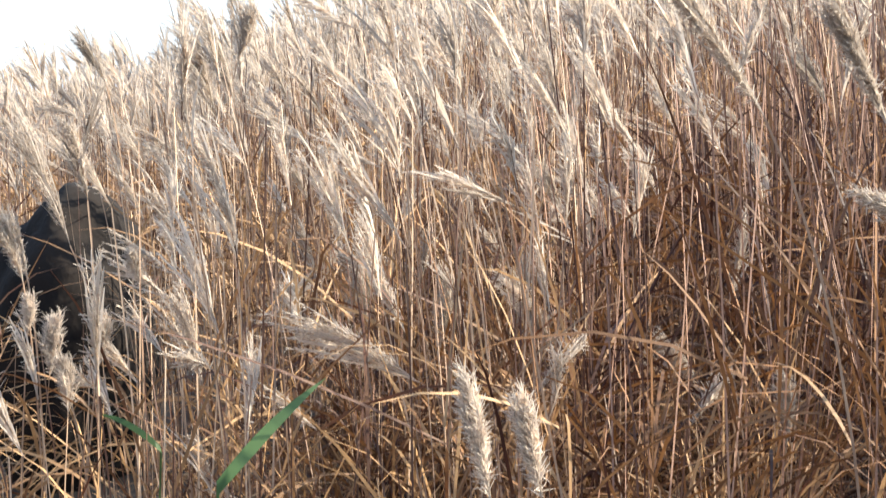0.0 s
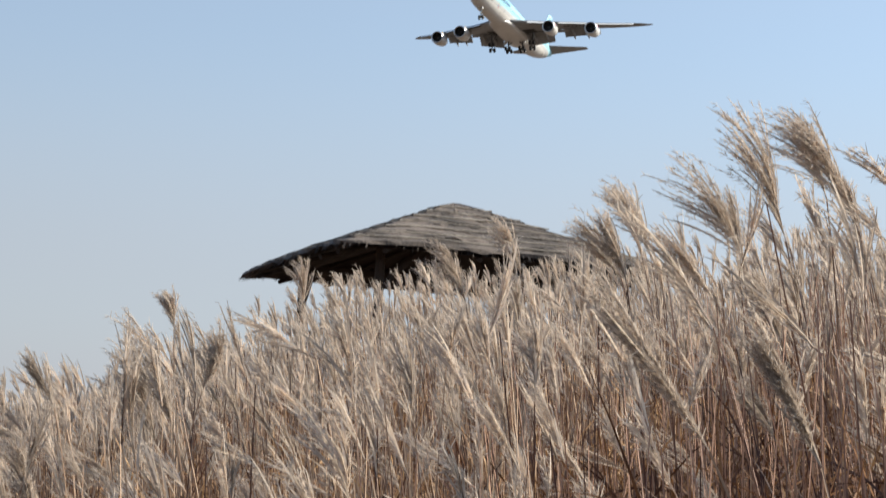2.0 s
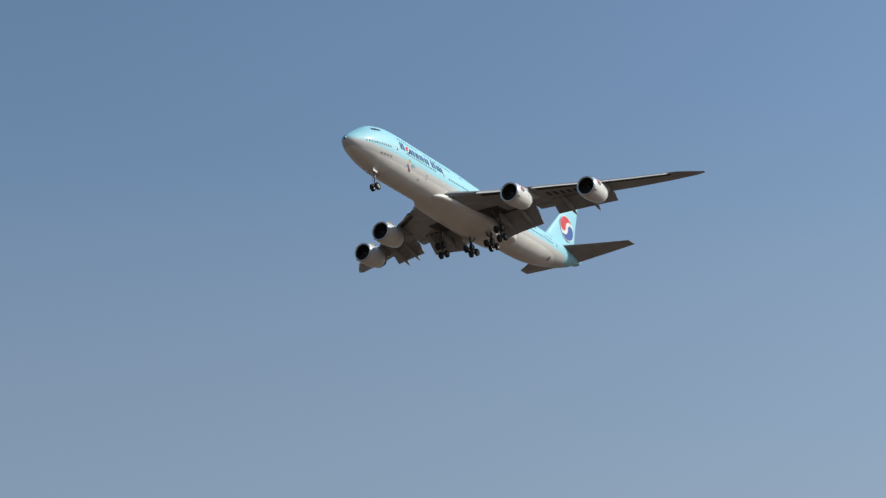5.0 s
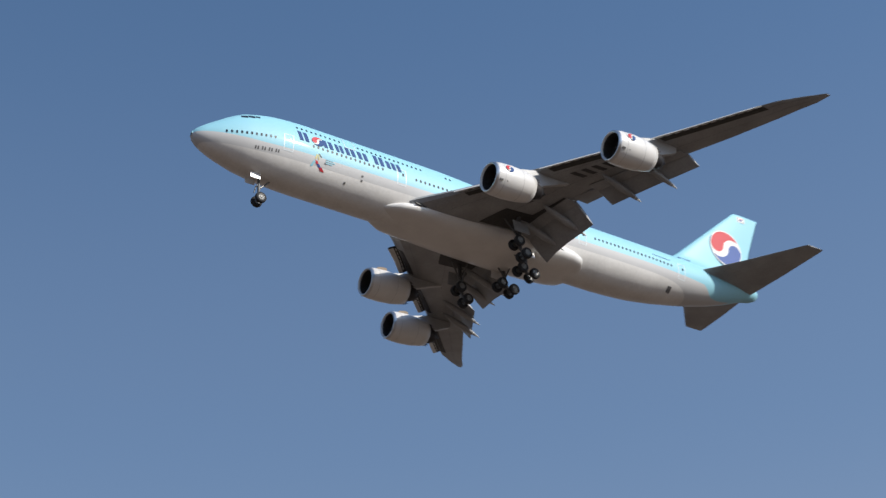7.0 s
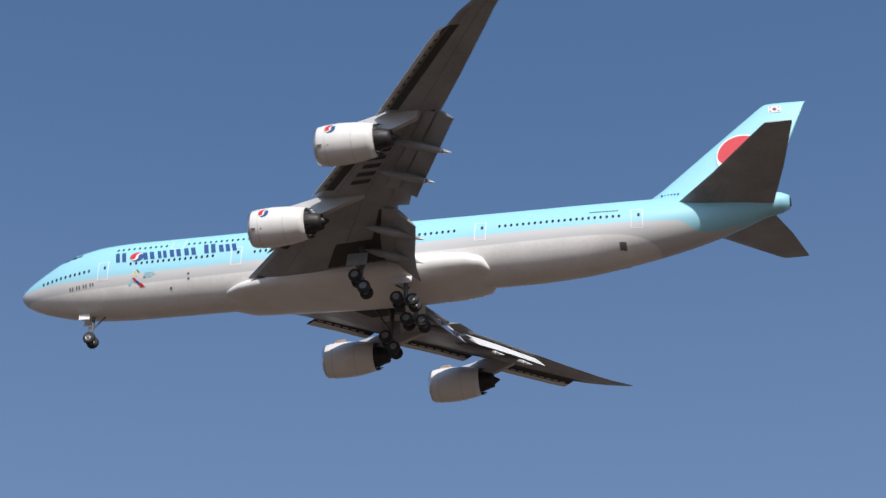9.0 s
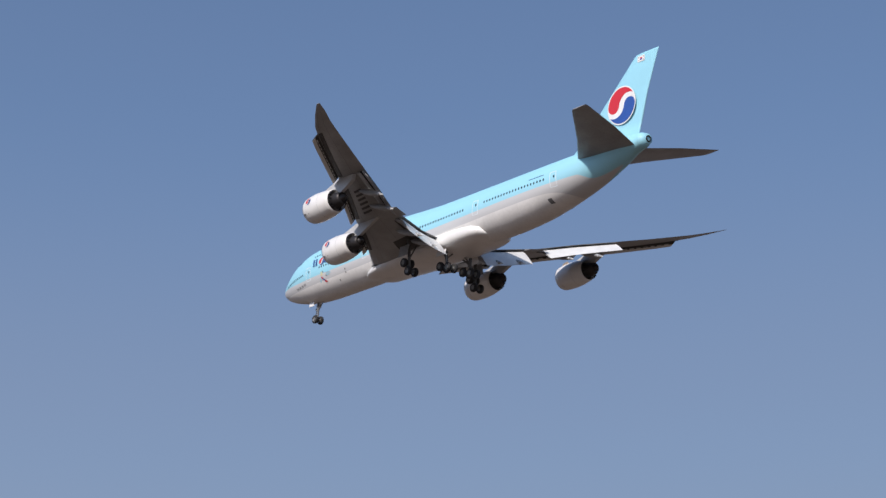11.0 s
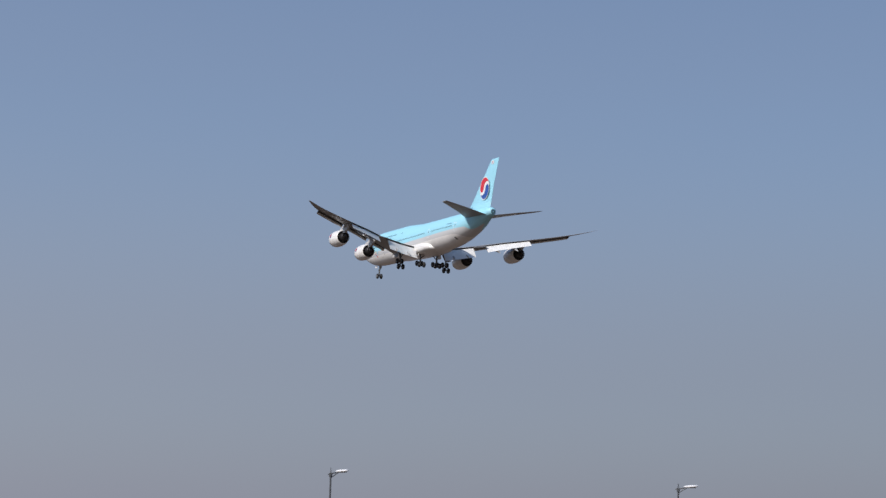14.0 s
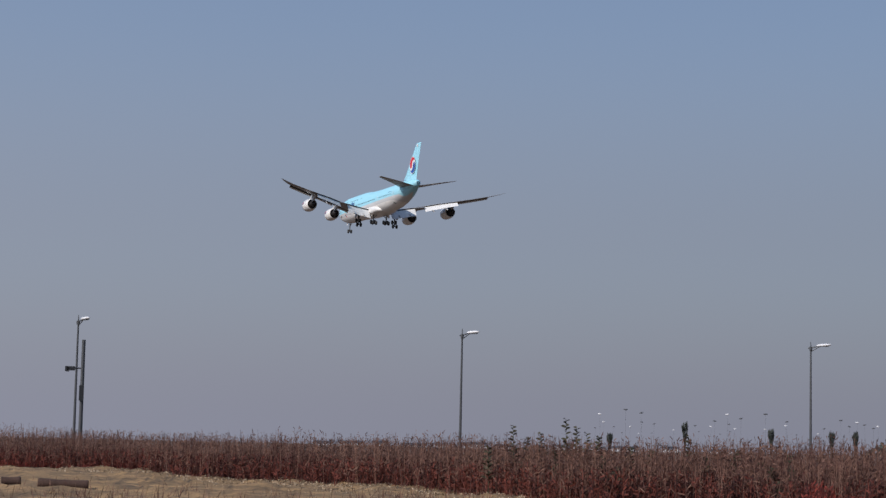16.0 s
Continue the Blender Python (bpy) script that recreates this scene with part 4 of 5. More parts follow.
LOW_PLUMES = [
    (-80.68, -0.72, -83.26, -1.97, 3.0), (-78.75, 3.73, -79.79, 1.95, 5.5), (-71.58, 0.11, -72.32, -1.52, 6), (-63.23, 1.91, -64.06, 0.28, 7),
    (-57.65, 0.98, -58.18, -1.29, 4.5), (-81.34, 10.04, -81.88, 8.09, 6), (-76.29, 8.14, -78.02, 6.03, 6.2), (-70.64, -3.18, -72.15, -5.64, 5),
    (-69.26, -3.05, -68.87, -5.75, 5.2), (-66.6, -2.8, -66.58, -4.98, 5.5), (-64.15, -4.79, -68.14, -6.44, 4.2), (-69.07, -6.57, -69.85, -10.03, 2.6)]
MORE_PLUMES = [
    (-70.6, -7.03, -71.28, -9.98, 2.7), (-75.21, -4.85, -76.6, -6.78, 5), (-79.03, -5.84, -78.94, -7.81, 4.5), (-56.62, 1.22, -58.15, -2.51, 5),
    (-56.2, -1.74, -56.72, -3.69, 5), (-60.63, -3.62, -61.62, -6.75, 4.6), (-79.1, 5.17, -81.01, 1.46, 3.2), (-72.54, 0.06, -73.03, -2.09, 6.5),
    (-65.17, 0.51, -65.45, -2.5, 6), (-61.26, 4.18, -62.23, 1.58, 5.5), (-57.94, 3.55, -58.78, 2.12, 7),
    (-55.9, -1.7, -56.55, -3.7, 4.6), (-57.4, -4.7, -57.2, -6.4, 4.5), (-57.74, -6.0, -57.7, -7.5, 4.4), (-59.0, -4.7, -58.66, -6.2, 4.6), (-59.75, -2.77, -59.95, -3.7, 4.7), (-56.8, -4.2, -56.66, -5.2, 4.6)]
SWAYING = []


def plume_plant(tip, foot, seed, count=34, spread=0.105, droop=0.2):
    """One plant of silver grass: a stalk from the ground, its plume and two blades; its origin is at the ground."""
    g = np.random.default_rng(seed)
    lean = (tip - foot)
    root = Vector((foot.x - lean.x * 1.3, foot.y - lean.y * 1.3, 0))
    root.z = float(land(root.x, root.y)) - 0.02
    plant = empty("silver_grass_plant", Matrix.Translation(root))
    f, t = np.array(foot - root), np.array(tip - root)
    s = np.linspace(0, 1, 9)[:, None]
    up = np.array((0.0, 0.0, 1.0))
    mid = up * f[2] * 0.6 + f * 0.12
    stem = ((1 - s) ** 2 * 0 + 2 * s * (1 - s) * mid + s**2 * f)[None]
    d = unit(t - f)
    st = quad_object("stalk", [(stem, sideways(d[None], g), 0.0056 * np.linspace(1.2, 0.75, 9), 0), (stem, np.cross(d[None], sideways(d[None], g)), 0.0056 * np.linspace(1.2, 0.75, 9), 0)], [STALK], plant)
    L = np.linalg.norm(t - f)
    sets = plume_ribbons(f[None], (d * 0.85 + up * 0.1)[None], np.array([L * 1.02]), g, count, 7, 0.0036, 44, spread, droop)
    quad_object("plume", sets, [STALK, LEAF, FLUFF], plant)
    for k in range(2):
        at = stem[0, 3 + k]
        o = unit(np.array((g.normal(), g.normal(), 1.6)))
        q = np.linspace(0, 1, 7)[:, None]
        pts = (at + (o * q + np.array((0, 0, -0.5)) * q**2) * g.uniform(0.35, 0.6))[None]
        quad_object("blade", [(pts, sideways(o[None], g), 0.008 * np.array([0.6, 1, 1, 0.9, 0.7, 0.4, 0.1]), 0)], [LEAF], plant)
    tagged(plant, "tall silver grass plant with a feathery cream plume", "grass", "tall plumes of silver grass")
    return plant


for i, (h1, e1, h0, e0, r) in enumerate(TALL_PLUMES + LOW_PLUMES + MORE_PLUMES):
    style = (46, 0.06, 0.11) if r < 4 else (52, 0.15, 0.3) if i < len(TALL_PLUMES) else (34, 0.105, 0.2)
    p = plume_plant(place(h1, e1, r), place(h0, e0, r), 100 + i, *style)
    SWAYING.append((p, 0.9 + 0.5 * (i % 3)))


def green_blade(a, b, width, seed):
    g = np.random.default_rng(seed)
    a, b = np.array(a), np.array(b)
    s = np.linspace(0, 1, 10)[:, None]
    root = np.array((a[0], a[1], float(land(a[0], a[1]))))
    low = root + (a - root) * np.linspace(0, 1, 6)[:-1, None]
    up = a + (b - a) * s + np.array((0, 0, 0.012)) * (s * (1 - s)) * 4
    pts = np.concatenate([low, up])[None]
    w = width * np.concatenate([np.linspace(0.35, 0.8, 5), np.array([0.85, 0.95, 1, 1, 0.95, 0.85, 0.7, 0.5, 0.3, 0.05])])
    side = unit(np.array([[0.1, 0.35, 1.0]]))
    ob = quad_object("green_blade", [(pts, side, w, 0)], [GREEN])
    tagged(ob, "long fresh green grass blade among dry stalks", "grass blade")


green_blade(place(-62.2, -9.6, 3.6), place(-65.3, -6.34, 3.7), 0.028, 1)
green_blade(place(-60.5, -8.5, 4.0), place(-58.7, -7.5, 4.0), 0.02, 2)


def hollow_shade_lump():
    """A dark lump added to paint the shade in the hollow of the stand."""
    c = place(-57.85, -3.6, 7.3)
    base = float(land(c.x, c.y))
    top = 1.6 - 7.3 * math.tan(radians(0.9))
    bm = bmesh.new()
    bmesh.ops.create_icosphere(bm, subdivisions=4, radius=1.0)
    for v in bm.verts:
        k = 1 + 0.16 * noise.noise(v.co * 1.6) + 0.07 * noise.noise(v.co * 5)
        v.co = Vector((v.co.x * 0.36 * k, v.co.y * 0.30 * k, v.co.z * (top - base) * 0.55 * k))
    ob = part("hollow_shade_lump", bm, HOLLOWSHADE, smooth=True)
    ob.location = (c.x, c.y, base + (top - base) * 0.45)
    tagged(ob, "dark lump for the shade in a hollow of the grass", "hollow_shade_lump")


hollow_shade_lump()


# ---- the thatched hut on the bank ----
def thatched_hut():
    cx, cy = 24.4, 8.85
    ground = float(land(cx, cy))
    hut = empty("thatched_hut", Matrix.Translation((cx, cy, ground)) @ pose(0, 0, 0, 0, 0, 41.5))
    tagged(hut, "open timber shelter with a weathered grey thatched roof", "shelter")
    eave, apex, half = 4.68 - ground, 5.60 - ground, 2.3
    g = np.random.default_rng(5)
    courses = 11

    def prof(q):
        """q 0 at the apex, 1 at the eave: reach and height."""
        return 0.06 + (half - 0.06) * q, apex + (eave - apex) * (q**0.99)
    for k in range(courses):
        q0, q1 = k / courses, min(1.0, (k + 1.25) / courses)
        lift = 0.012
        per = 26
        verts, faces = [], []
        for j, (q, dz) in enumerate(((q0, 0.0), (q1, lift), (q1 + 0.004, lift - 0.045), (q0, -0.06))):
            reach, z = prof(min(q, 1.03))
            for e in range(4):
                for i in range(per):
                    f = -1 + 2 * i / per
                    rough = (g.normal() * 0.014) if j in (1, 2) else 0.0
                    p = Vector((f * (reach + rough), -(reach + rough), z + dz + (g.normal() * 0.009 if j in (1, 2) else 0) - 0.05 * abs(f) ** 6 * q))
                    p.rotate(Euler((0, 0, e * math.pi / 2)))
                    verts.append(p)
        n = 4 * per
        for j in range(3):
            for i in range(n):
                faces.append((j * n + i, j * n + (i + 1) % n, (j + 1) * n + (i + 1) % n, (j + 1) * n + i))
        shaped("thatch_course", verts, faces, THATCH, hut, "overlapping course of grey thatch" if k == 0 else "")
    v, f = lathe([(0, 0.36), (0.05, 0.26), (0.08, 0.14), (0.09, 0.01)], (0, 0, apex - 0.11), (0, 0, 1), 12)
    shaped("roof_cap", v, f, THATCH, hut, "bound thatch cap", smooth=True)
    # thin battens that hold the thatch down
    for q in (0.14, 0.27, 0.40, 0.53, 0.66, 0.79, 0.92):
        reach, z = prof(q)
        for e in range(4):
            m = Matrix.Rotation(e * math.pi / 2, 3, "Z")
            pts = [m @ Vector((f * reach, -reach - 0.012, z + 0.022 - 0.05 * abs(f) ** 6 * q + g.normal() * 0.006)) for f in np.linspace(-1, 1, 9)]
            ring = [m @ Vector((0, 0.011 * math.cos(k * 1.2566), 0.011 * math.sin(k * 1.2566))) for k in range(5)]
            shaped("batten", [p + o for p in pts for o in ring], [(5 * i + k, 5 * i + (k + 1) % 5, 5 * i + 5 + (k + 1) % 5, 5 * i + 5 + k) for i in range(8) for k in range(5)], BATTEN, hut)
    # straw ends hanging along the eaves
    K = 900
    e = g.integers(0, 4, K)
    f = g.uniform(-1, 1, K)
    reach, z = prof(1.0)
    p = np.stack([f * reach, -np.full(K, reach) + g.uniform(0, 0.12, K), np.full(K, z - 0.02) - 0.05 * np.abs(f) ** 6], 1)
    c, s = np.cos(e * math.pi / 2), np.sin(e * math.pi / 2)
    p = np.stack([p[:, 0] * c - p[:, 1] * s, p[:, 0] * s + p[:, 1] * c, p[:, 2]], 1)
    out = unit(p * np.array((1, 1, 0)) + g.normal(size=(K, 3)) * 0.4)
    tip = p + out * 0.06 + np.array((0, 0, -1)) * g.uniform(0.02, 0.08, (K, 1))
    quad_object("straw_fringe", [(np.stack([p, tip], 1), sideways(unit(tip - p), g), np.array([0.016, 0.006]), 0)], [THATCH], hut)
    # underside boards, rafters, ring beam, posts
    reach, z = prof(0.97)
    shaped("roof_lining", [(-reach, -reach, z - 0.1), (reach, -reach, z - 0.1), (reach, reach, z - 0.1), (-reach, reach, z - 0.1), (0, 0, apex - 0.3)], [(0, 1, 4), (1, 2, 4), (2, 3, 4), (3, 0, 4)], TIMBER, hut, "dark underside of the roof")
    for i in range(28):
        a = 2 * math.pi * i / 28
        k = (reach - 0.02) / max(abs(math.cos(a)), abs(math.sin(a)))
        v, f = rod((k * math.cos(a), k * math.sin(a), z - 0.14), (0.15 * math.cos(a), 0.15 * math.sin(a), apex - 0.38), 0.035, n=6)
        shaped("rafter", v, f, TIMBER, hut)
    for e in range(4):
        m = Matrix.Rotation(e * math.pi / 2, 3, "Z")
        v, f = rod(m @ Vector((-1.7, -1.6, z + 0.05)), m @ Vector((1.7, -1.6, z + 0.05)), 0.08, n=8)
        shaped("ring_beam", v, f, TIMBER, hut)
        v, f = rod(m @ Vector((-1.6, -1.6, -0.1)), m @ Vector((-1.6, -1.6, z + 0.1)), 0.07, 0.06, 10)
        shaped("post", v, f, TIMBER, hut, "round dark timber post")
        v, f = rod(m @ Vector((-1.6, -1.6, z - 0.55)), m @ Vector((-1.05, -1.6, z + 0.03)), 0.045, n=6)
        shaped("brace", v, f, TIMBER, hut)


thatched_hut()


# ---- street lamps and poles along the far road ----
def street_lamp(heading, tilt, turn=0.0, height=10.0, arm=1.0, thick=0.11):
    """Tilt is that of the lamp's tip as seen from the eye; its distance follows from the height."""
    a = radians(heading)
    r = (height + 1.0 - 1.6) / math.tan(radians(tilt))
    x, y = -math.sin(a) * r, math.cos(a) * r
    ob = empty("street_lamp", Matrix.Translation((x, y, float(land(x, y)))) @ pose(0, 0, 0, 0, 0, heading + turn))
    top = height + 1.0 - float(land(x, y))
    v, f = join(rod((0, 0, -0.2), (0, 0, 1.3), thick * 1.5, n=12), rod((0, 0, 1.3), (0, 0, top - 0.6), thick, thick * 0.62, 12))
    shaped("pole", v, f, GALV, ob, "slim grey steel pole", smooth=False)
    shaped("finial", *rod((0, 0, top - 0.6), (0, 0, top), thick * 0.55, 0.02, 8), GALV, ob)
    shaped("arm", *join(rod((-0.25, 0, top - 0.55), (0.55 * arm, 0, top - 0.42), 0.05, n=8), rod((0.0, 0, top - 0.85), (0.75 * arm, 0, top - 0.42), 0.035, n=8), rod((0, 0, top - 0.75), (0, 0, top - 0.45), thick * 1.2, n=10)), GALV, ob)
    prof = [(0, 0.05), (0.1, 0.14), (0.45, 0.2), (0.95, 0.18), (1.2, 0.08), (1.24, 0.01)]
    v, f = lathe(prof, (0.5 * arm, 0, top - 0.36), (1, 0, 0.1), 12, 1.0)
    v = [Vector((p.x, p.y, top - 0.30 + (p.z - top + 0.30) * 0.55)) for p in v]
    head = shaped("lamp_head", v, f, LAMPW, ob, "pale rounded lamp head", smooth=True)
    shaped("lens", *block((0.5 * arm + 0.62, 0, top - 0.415), (0.75, 0.26, 0.05)), GALV, head)
    return tagged(ob, "tall grey street lamp with a single pale head", "street lamp", "street lamps along the road")


for h, e, turn in ((86.54, 3.58, -62), (75.26, 3.48, -38), (65.04, 3.26, -14)):
    street_lamp(h, e, turn)


INKM = material("black_housing_plastic", (0.012, 0.012, 0.013), 0.55, vary=0.2, scale=3, fine=20)


def camera_pole():
    r = 128.0
    a = radians(86.36)
    x, y = -math.sin(a) * r, math.cos(a) * r
    z0 = float(land(x, y))
    top = 1.6 + r * math.tan(radians(2.86)) - z0
    ob = empty("camera_pole", Matrix.Translation((x, y, z0)) @ pose(0, 0, 0, 0, 0, 86.4))
    shaped("pole", *rod((0, 0, -0.2), (0, 0, top), 0.14, 0.12, 12), GALV, ob, "thick grey pole")
    z = 1.6 + r * math.tan(radians(2.03)) - z0
    shaped("arm", *rod((0, 0, z), (-0.7, 0, z), 0.05, n=8), GALV, ob)
    shaped("camera_housing", *join(block((-0.75, 0, z - 0.02), (0.52, 0.3, 0.26)), block((-1.0, 0, z - 0.05), (0.26, 0.3, 0.34))), INKM, ob, "dark camera housing")
    shaped("control_box", *block((-0.05, -0.2, z - 1.6), (0.26, 0.25, 1.0)), INKM, ob, "dark control box")
    tagged(ob, "thick grey pole with a dark surveillance camera", "pole")


camera_pole()

# lamps of the far car parks: heading and tilt of each head
FAR = [(71.15, 1.06), (70.4, 1.19), (69.94, 1.09), (71.04, 0.82), (71.29, 0.65), (70.74, 0.68), (70.26, 0.69), (70.5, 0.51), (69.92, 0.85), (70.01, 0.49), (69.56, 0.78), (69.63, 0.52), (68.99, 0.63), (68.37, 0.76), (68.26, 0.58), (67.91, 0.74), (67.8, 0.92), (67.64, 0.53), (67.43, 1.09)]
FAR += [(67.39, 0.82), (67.35, 0.61), (67.21, 0.69), (67.04, 0.98), (66.33, 1.13), (66.34, 0.7), (66.13, 0.67), (65.72, 0.91), (65.75, 0.81), (65.44, 0.56), (64.66, 0.74), (64.83, 0.59), (64.18, 0.99), (63.94, 0.83), (63.72, 0.94), (63.51, 0.86), (63.26, 0.78), (63.13, 0.84)]


def far_lamp(heading, tilt, dark, turn):
    a = radians(heading)
    r = 11.0 / math.tan(radians(tilt))
    x, y = -math.sin(a) * r, math.cos(a) * r
    ob = empty("far_lamp", Matrix.Translation((x, y, float(land(x, y)))) @ pose(0, 0, 0, 0, 0, heading))
    top = 12.6 - float(land(x, y))
    shaped("pole", *rod((0, 0, -0.2), (0, 0, top), 0.022, 0.014, 6), GALV, ob)
    v, f = lathe([(0, 0.05), (0.2, 0.2), (0.8, 0.25), (1.2, 0.1), (1.25, 0.01)], (-0.62, 0, top), (1, 0, turn), 8)
    v = [Vector((p.x, p.y, top + (p.z - top) * 0.8)) for p in v]
    shaped("lamp_head", v, f, GALV if dark else LAMPW, ob, smooth=True)
    tagged(ob, "small distant car park lamp on a thin pole", "lamp", "distant car park lamps")


for i, (h, e) in enumerate(FAR):
    far_lamp(h, e, i % 3 != 0, (-0.35, 0.0, 0.25, 0.0)[i % 4])


# ---- field of weeds ----
def weed_edge(head):
    """Where the weeds begin, in metres from the eye, by heading in degrees."""
    return np.interp(head, (55, 72, 74.6, 77.1, 80.4, 83.2, 84.6, 88.6, 100), (44, 52, 61, 69, 75, 79, 96, 101, 103))


def weed_field():
    g = np.random.default_rng(21)
    for name, label, count, deep, t0, t1, mat, leafy, w in (
            ("dry_weeds", "tall dry grey-brown weeds in a dense strip", 15000, 34, 1.25, 1.95, WEEDTOP, 9, 0.014),
            ("red_weeds", "low dark red salt marsh weeds below the dry stalks", 17000, 24, 0.45, 1.1, WEED, 14, 0.022)):
        head = g.uniform(57, 95, count)
        r = weed_edge(head) + g.normal(size=count) * 1.0 + deep * g.uniform(0, 1, count) ** 1.3
        x, y = -np.sin(np.radians(head)) * r, np.cos(np.radians(head)) * r
        patch = np.array([noise.noise(Vector((a * 0.16, b * 0.16, 3.0))) for a, b in zip(x, y)])
        tall = g.uniform(t0, t1, count) * (1 + 0.28 * patch)
        foot = np.stack([x, y, land(x, y)], 1)
        lean = unit(np.concatenate([g.normal(size=(count, 2)) * 0.12, np.ones((count, 1))], 1))
        s = np.linspace(0, 1, 4)
        stem = foot[:, None, :] + lean[:, None, :] * (s[None, :] * tall[:, None])[..., None]
        sets = [(stem, sideways(lean, g), w * np.array([1.2, 1.1, 1.0, 0.5]), 0)]
        k = np.repeat(np.arange(count), leafy)
        at = g.uniform(0.25, 1.0, len(k))
        p = foot[k] + lean[k] * (at * tall[k])[:, None]
        d = unit(np.concatenate([g.normal(size=(len(k), 2)), g.uniform(0.2, 1.8, (len(k), 1))], 1))
        L = g.uniform(0.08, 0.26, (len(k), 1)) * (1.2 - at[:, None] * 0.6)
        sets.append((np.stack([p, p + d * L * 0.6, p + d * L], 1), sideways(d, g), np.array([0.012, w * 1.9, 0.01]), 0))
        ob = quad_object(name, sets, [mat])
        tagged(ob, label, "weeds", kind="stuff")


WEEDTOP = material("grey_brown_weed", (0.094, 0.034, 0.024), 0.85, vary=0.3, scale=0.12, fine=1.5, island=0.6, second=(0.15, 0.08, 0.056), translucent=0.15)
weed_field()


def scarlet_patch(h0, h1, r0, r1, count, tall, seed, mat, label):
    """A low patch of brighter weeds at the front of the strip."""
    g = np.random.default_rng(seed)
    head = g.uniform(h0, h1, count)
    r = g.uniform(r0, r1, count)
    x, y = -np.sin(np.radians(head)) * r, np.cos(np.radians(head)) * r
    lump = np.array([0.6 + 0.9 * noise.noise(Vector((a * 0.9, b * 0.9, seed))) for a, b in zip(x, y)])
    foot = np.stack([x, y, land(x, y)], 1)
    k = np.repeat(np.arange(count), 9)
    at = g.uniform(0.1, 1.0, len(k))
    d = unit(np.concatenate([g.normal(size=(len(k), 2)) * 0.7, g.uniform(0.3, 1.6, (len(k), 1))], 1))
    p = foot[k] + np.stack([g.normal(size=len(k)) * 0.06, g.normal(size=len(k)) * 0.06, at * tall * np.clip(lump[k], 0.3, 1.4)], 1)
    L = g.uniform(0.06, 0.16, (len(k), 1))
    ob = quad_object("bright_weeds", [(np.stack([p, p + d * L * 0.6, p + d * L], 1), sideways(d, g), np.array([0.01, 0.03, 0.008]), 0)], [mat])
    tagged(ob, label, "weeds", kind="stuff")


SCARLET = material("scarlet_weed", (0.075, 0.009, 0.006), 0.85, vary=0.4, scale=0.6, fine=4.0, island=0.6, second=(0.14, 0.02, 0.012), translucent=0.1)
YELLOWW = material("yellow_weed", (0.20, 0.13, 0.03), 0.85, vary=0.3, scale=2, fine=9, island=0.6, second=(0.36, 0.27, 0.09))
scarlet_patch(62.4, 65.2, 42.5, 47.0, 700, 0.75, 611, SCARLET, "low scarlet weeds at the edge of the strip")
scarlet_patch(64.0, 64.4, 42.0, 42.4, 26, 0.55, 612, YELLOWW, "small pale yellow bush among scarlet weeds")
scarlet_patch(86.9, 89.6, 99.5, 101.0, 500, 0.45, 613, SCARLET, "low scarlet weeds at the edge of the sand")
scarlet_patch(84.6, 86.4, 97.0, 99.0, 260, 0.4, 614, SCARLET, "low scarlet weeds at the edge of the sand")


def tall_weed(heading, tilt, r, seed):
    g = np.random.default_rng(seed)
    top = place(heading, tilt, r)
    z0 = float(land(top.x, top.y))
    h = top.z - z0
    ob = empty("tall_weed", Matrix.Translation((top.x, top.y, z0)))
    s = np.linspace(0, 1, 5)[:, None]
    bend = np.array((g.normal() * 0.06, g.normal() * 0.06, 0))
    quad_object("stem", [((np.array((0, 0, h)) * s + bend * s**2)[None], np.array([[0.6, 0.8, 0.0]]), 0.02 * np.array([1.3, 1.2, 1.0, 0.8, 0.4]), 0)], [WEEDG], ob)
    for k in range(34):
        at = 0.35 + 0.65 * k / 33
        p = np.array((0, 0, h * at)) + bend * at**2
        a = k * 2.4
        d = unit(np.array((math.cos(a), math.sin(a), 0.75)))
        L = 0.36 * (1.15 - 0.75 * (at - 0.35) / 0.65) * g.uniform(0.8, 1.2)
        q = np.linspace(0, 1, 4)[:, None]
        pts = (p + (d * q + np.array((0, 0, -0.35)) * q**2) * L)[None]
        quad_object("leaf", [(pts, sideways(d[None], g), 0.085 * np.array([0.4, 1, 0.8, 0.1]), 0)], [WEEDG], ob)
    tagged(ob, "tall leafy dark green weed above the dry stalks", "weed", "tall leafy weeds")


for i, (h, e, r) in enumerate(((73.65, 0.63, 62), (72.82, 0.43, 64), (72.11, 0.86, 60), (71.79, 0.62, 60), (71.49, 0.46, 61), (71.15, 0.35, 62), (68.51, 0.45, 64), (69.66, -0.03, 58), (73.31, 0.3, 63), (66.47, -0.21, 56), (74.4, -0.02, 60), (72.5, -0.1, 56), (71.0, -0.25, 54), (70.3, 0.05, 58), (68.0, -0.2, 54), (67.2, 0.05, 57), (66.1, -0.45, 50), (65.6, -0.1, 55), (70.7, -0.5, 52))):
    tall_weed(h, e, r, 300 + i)


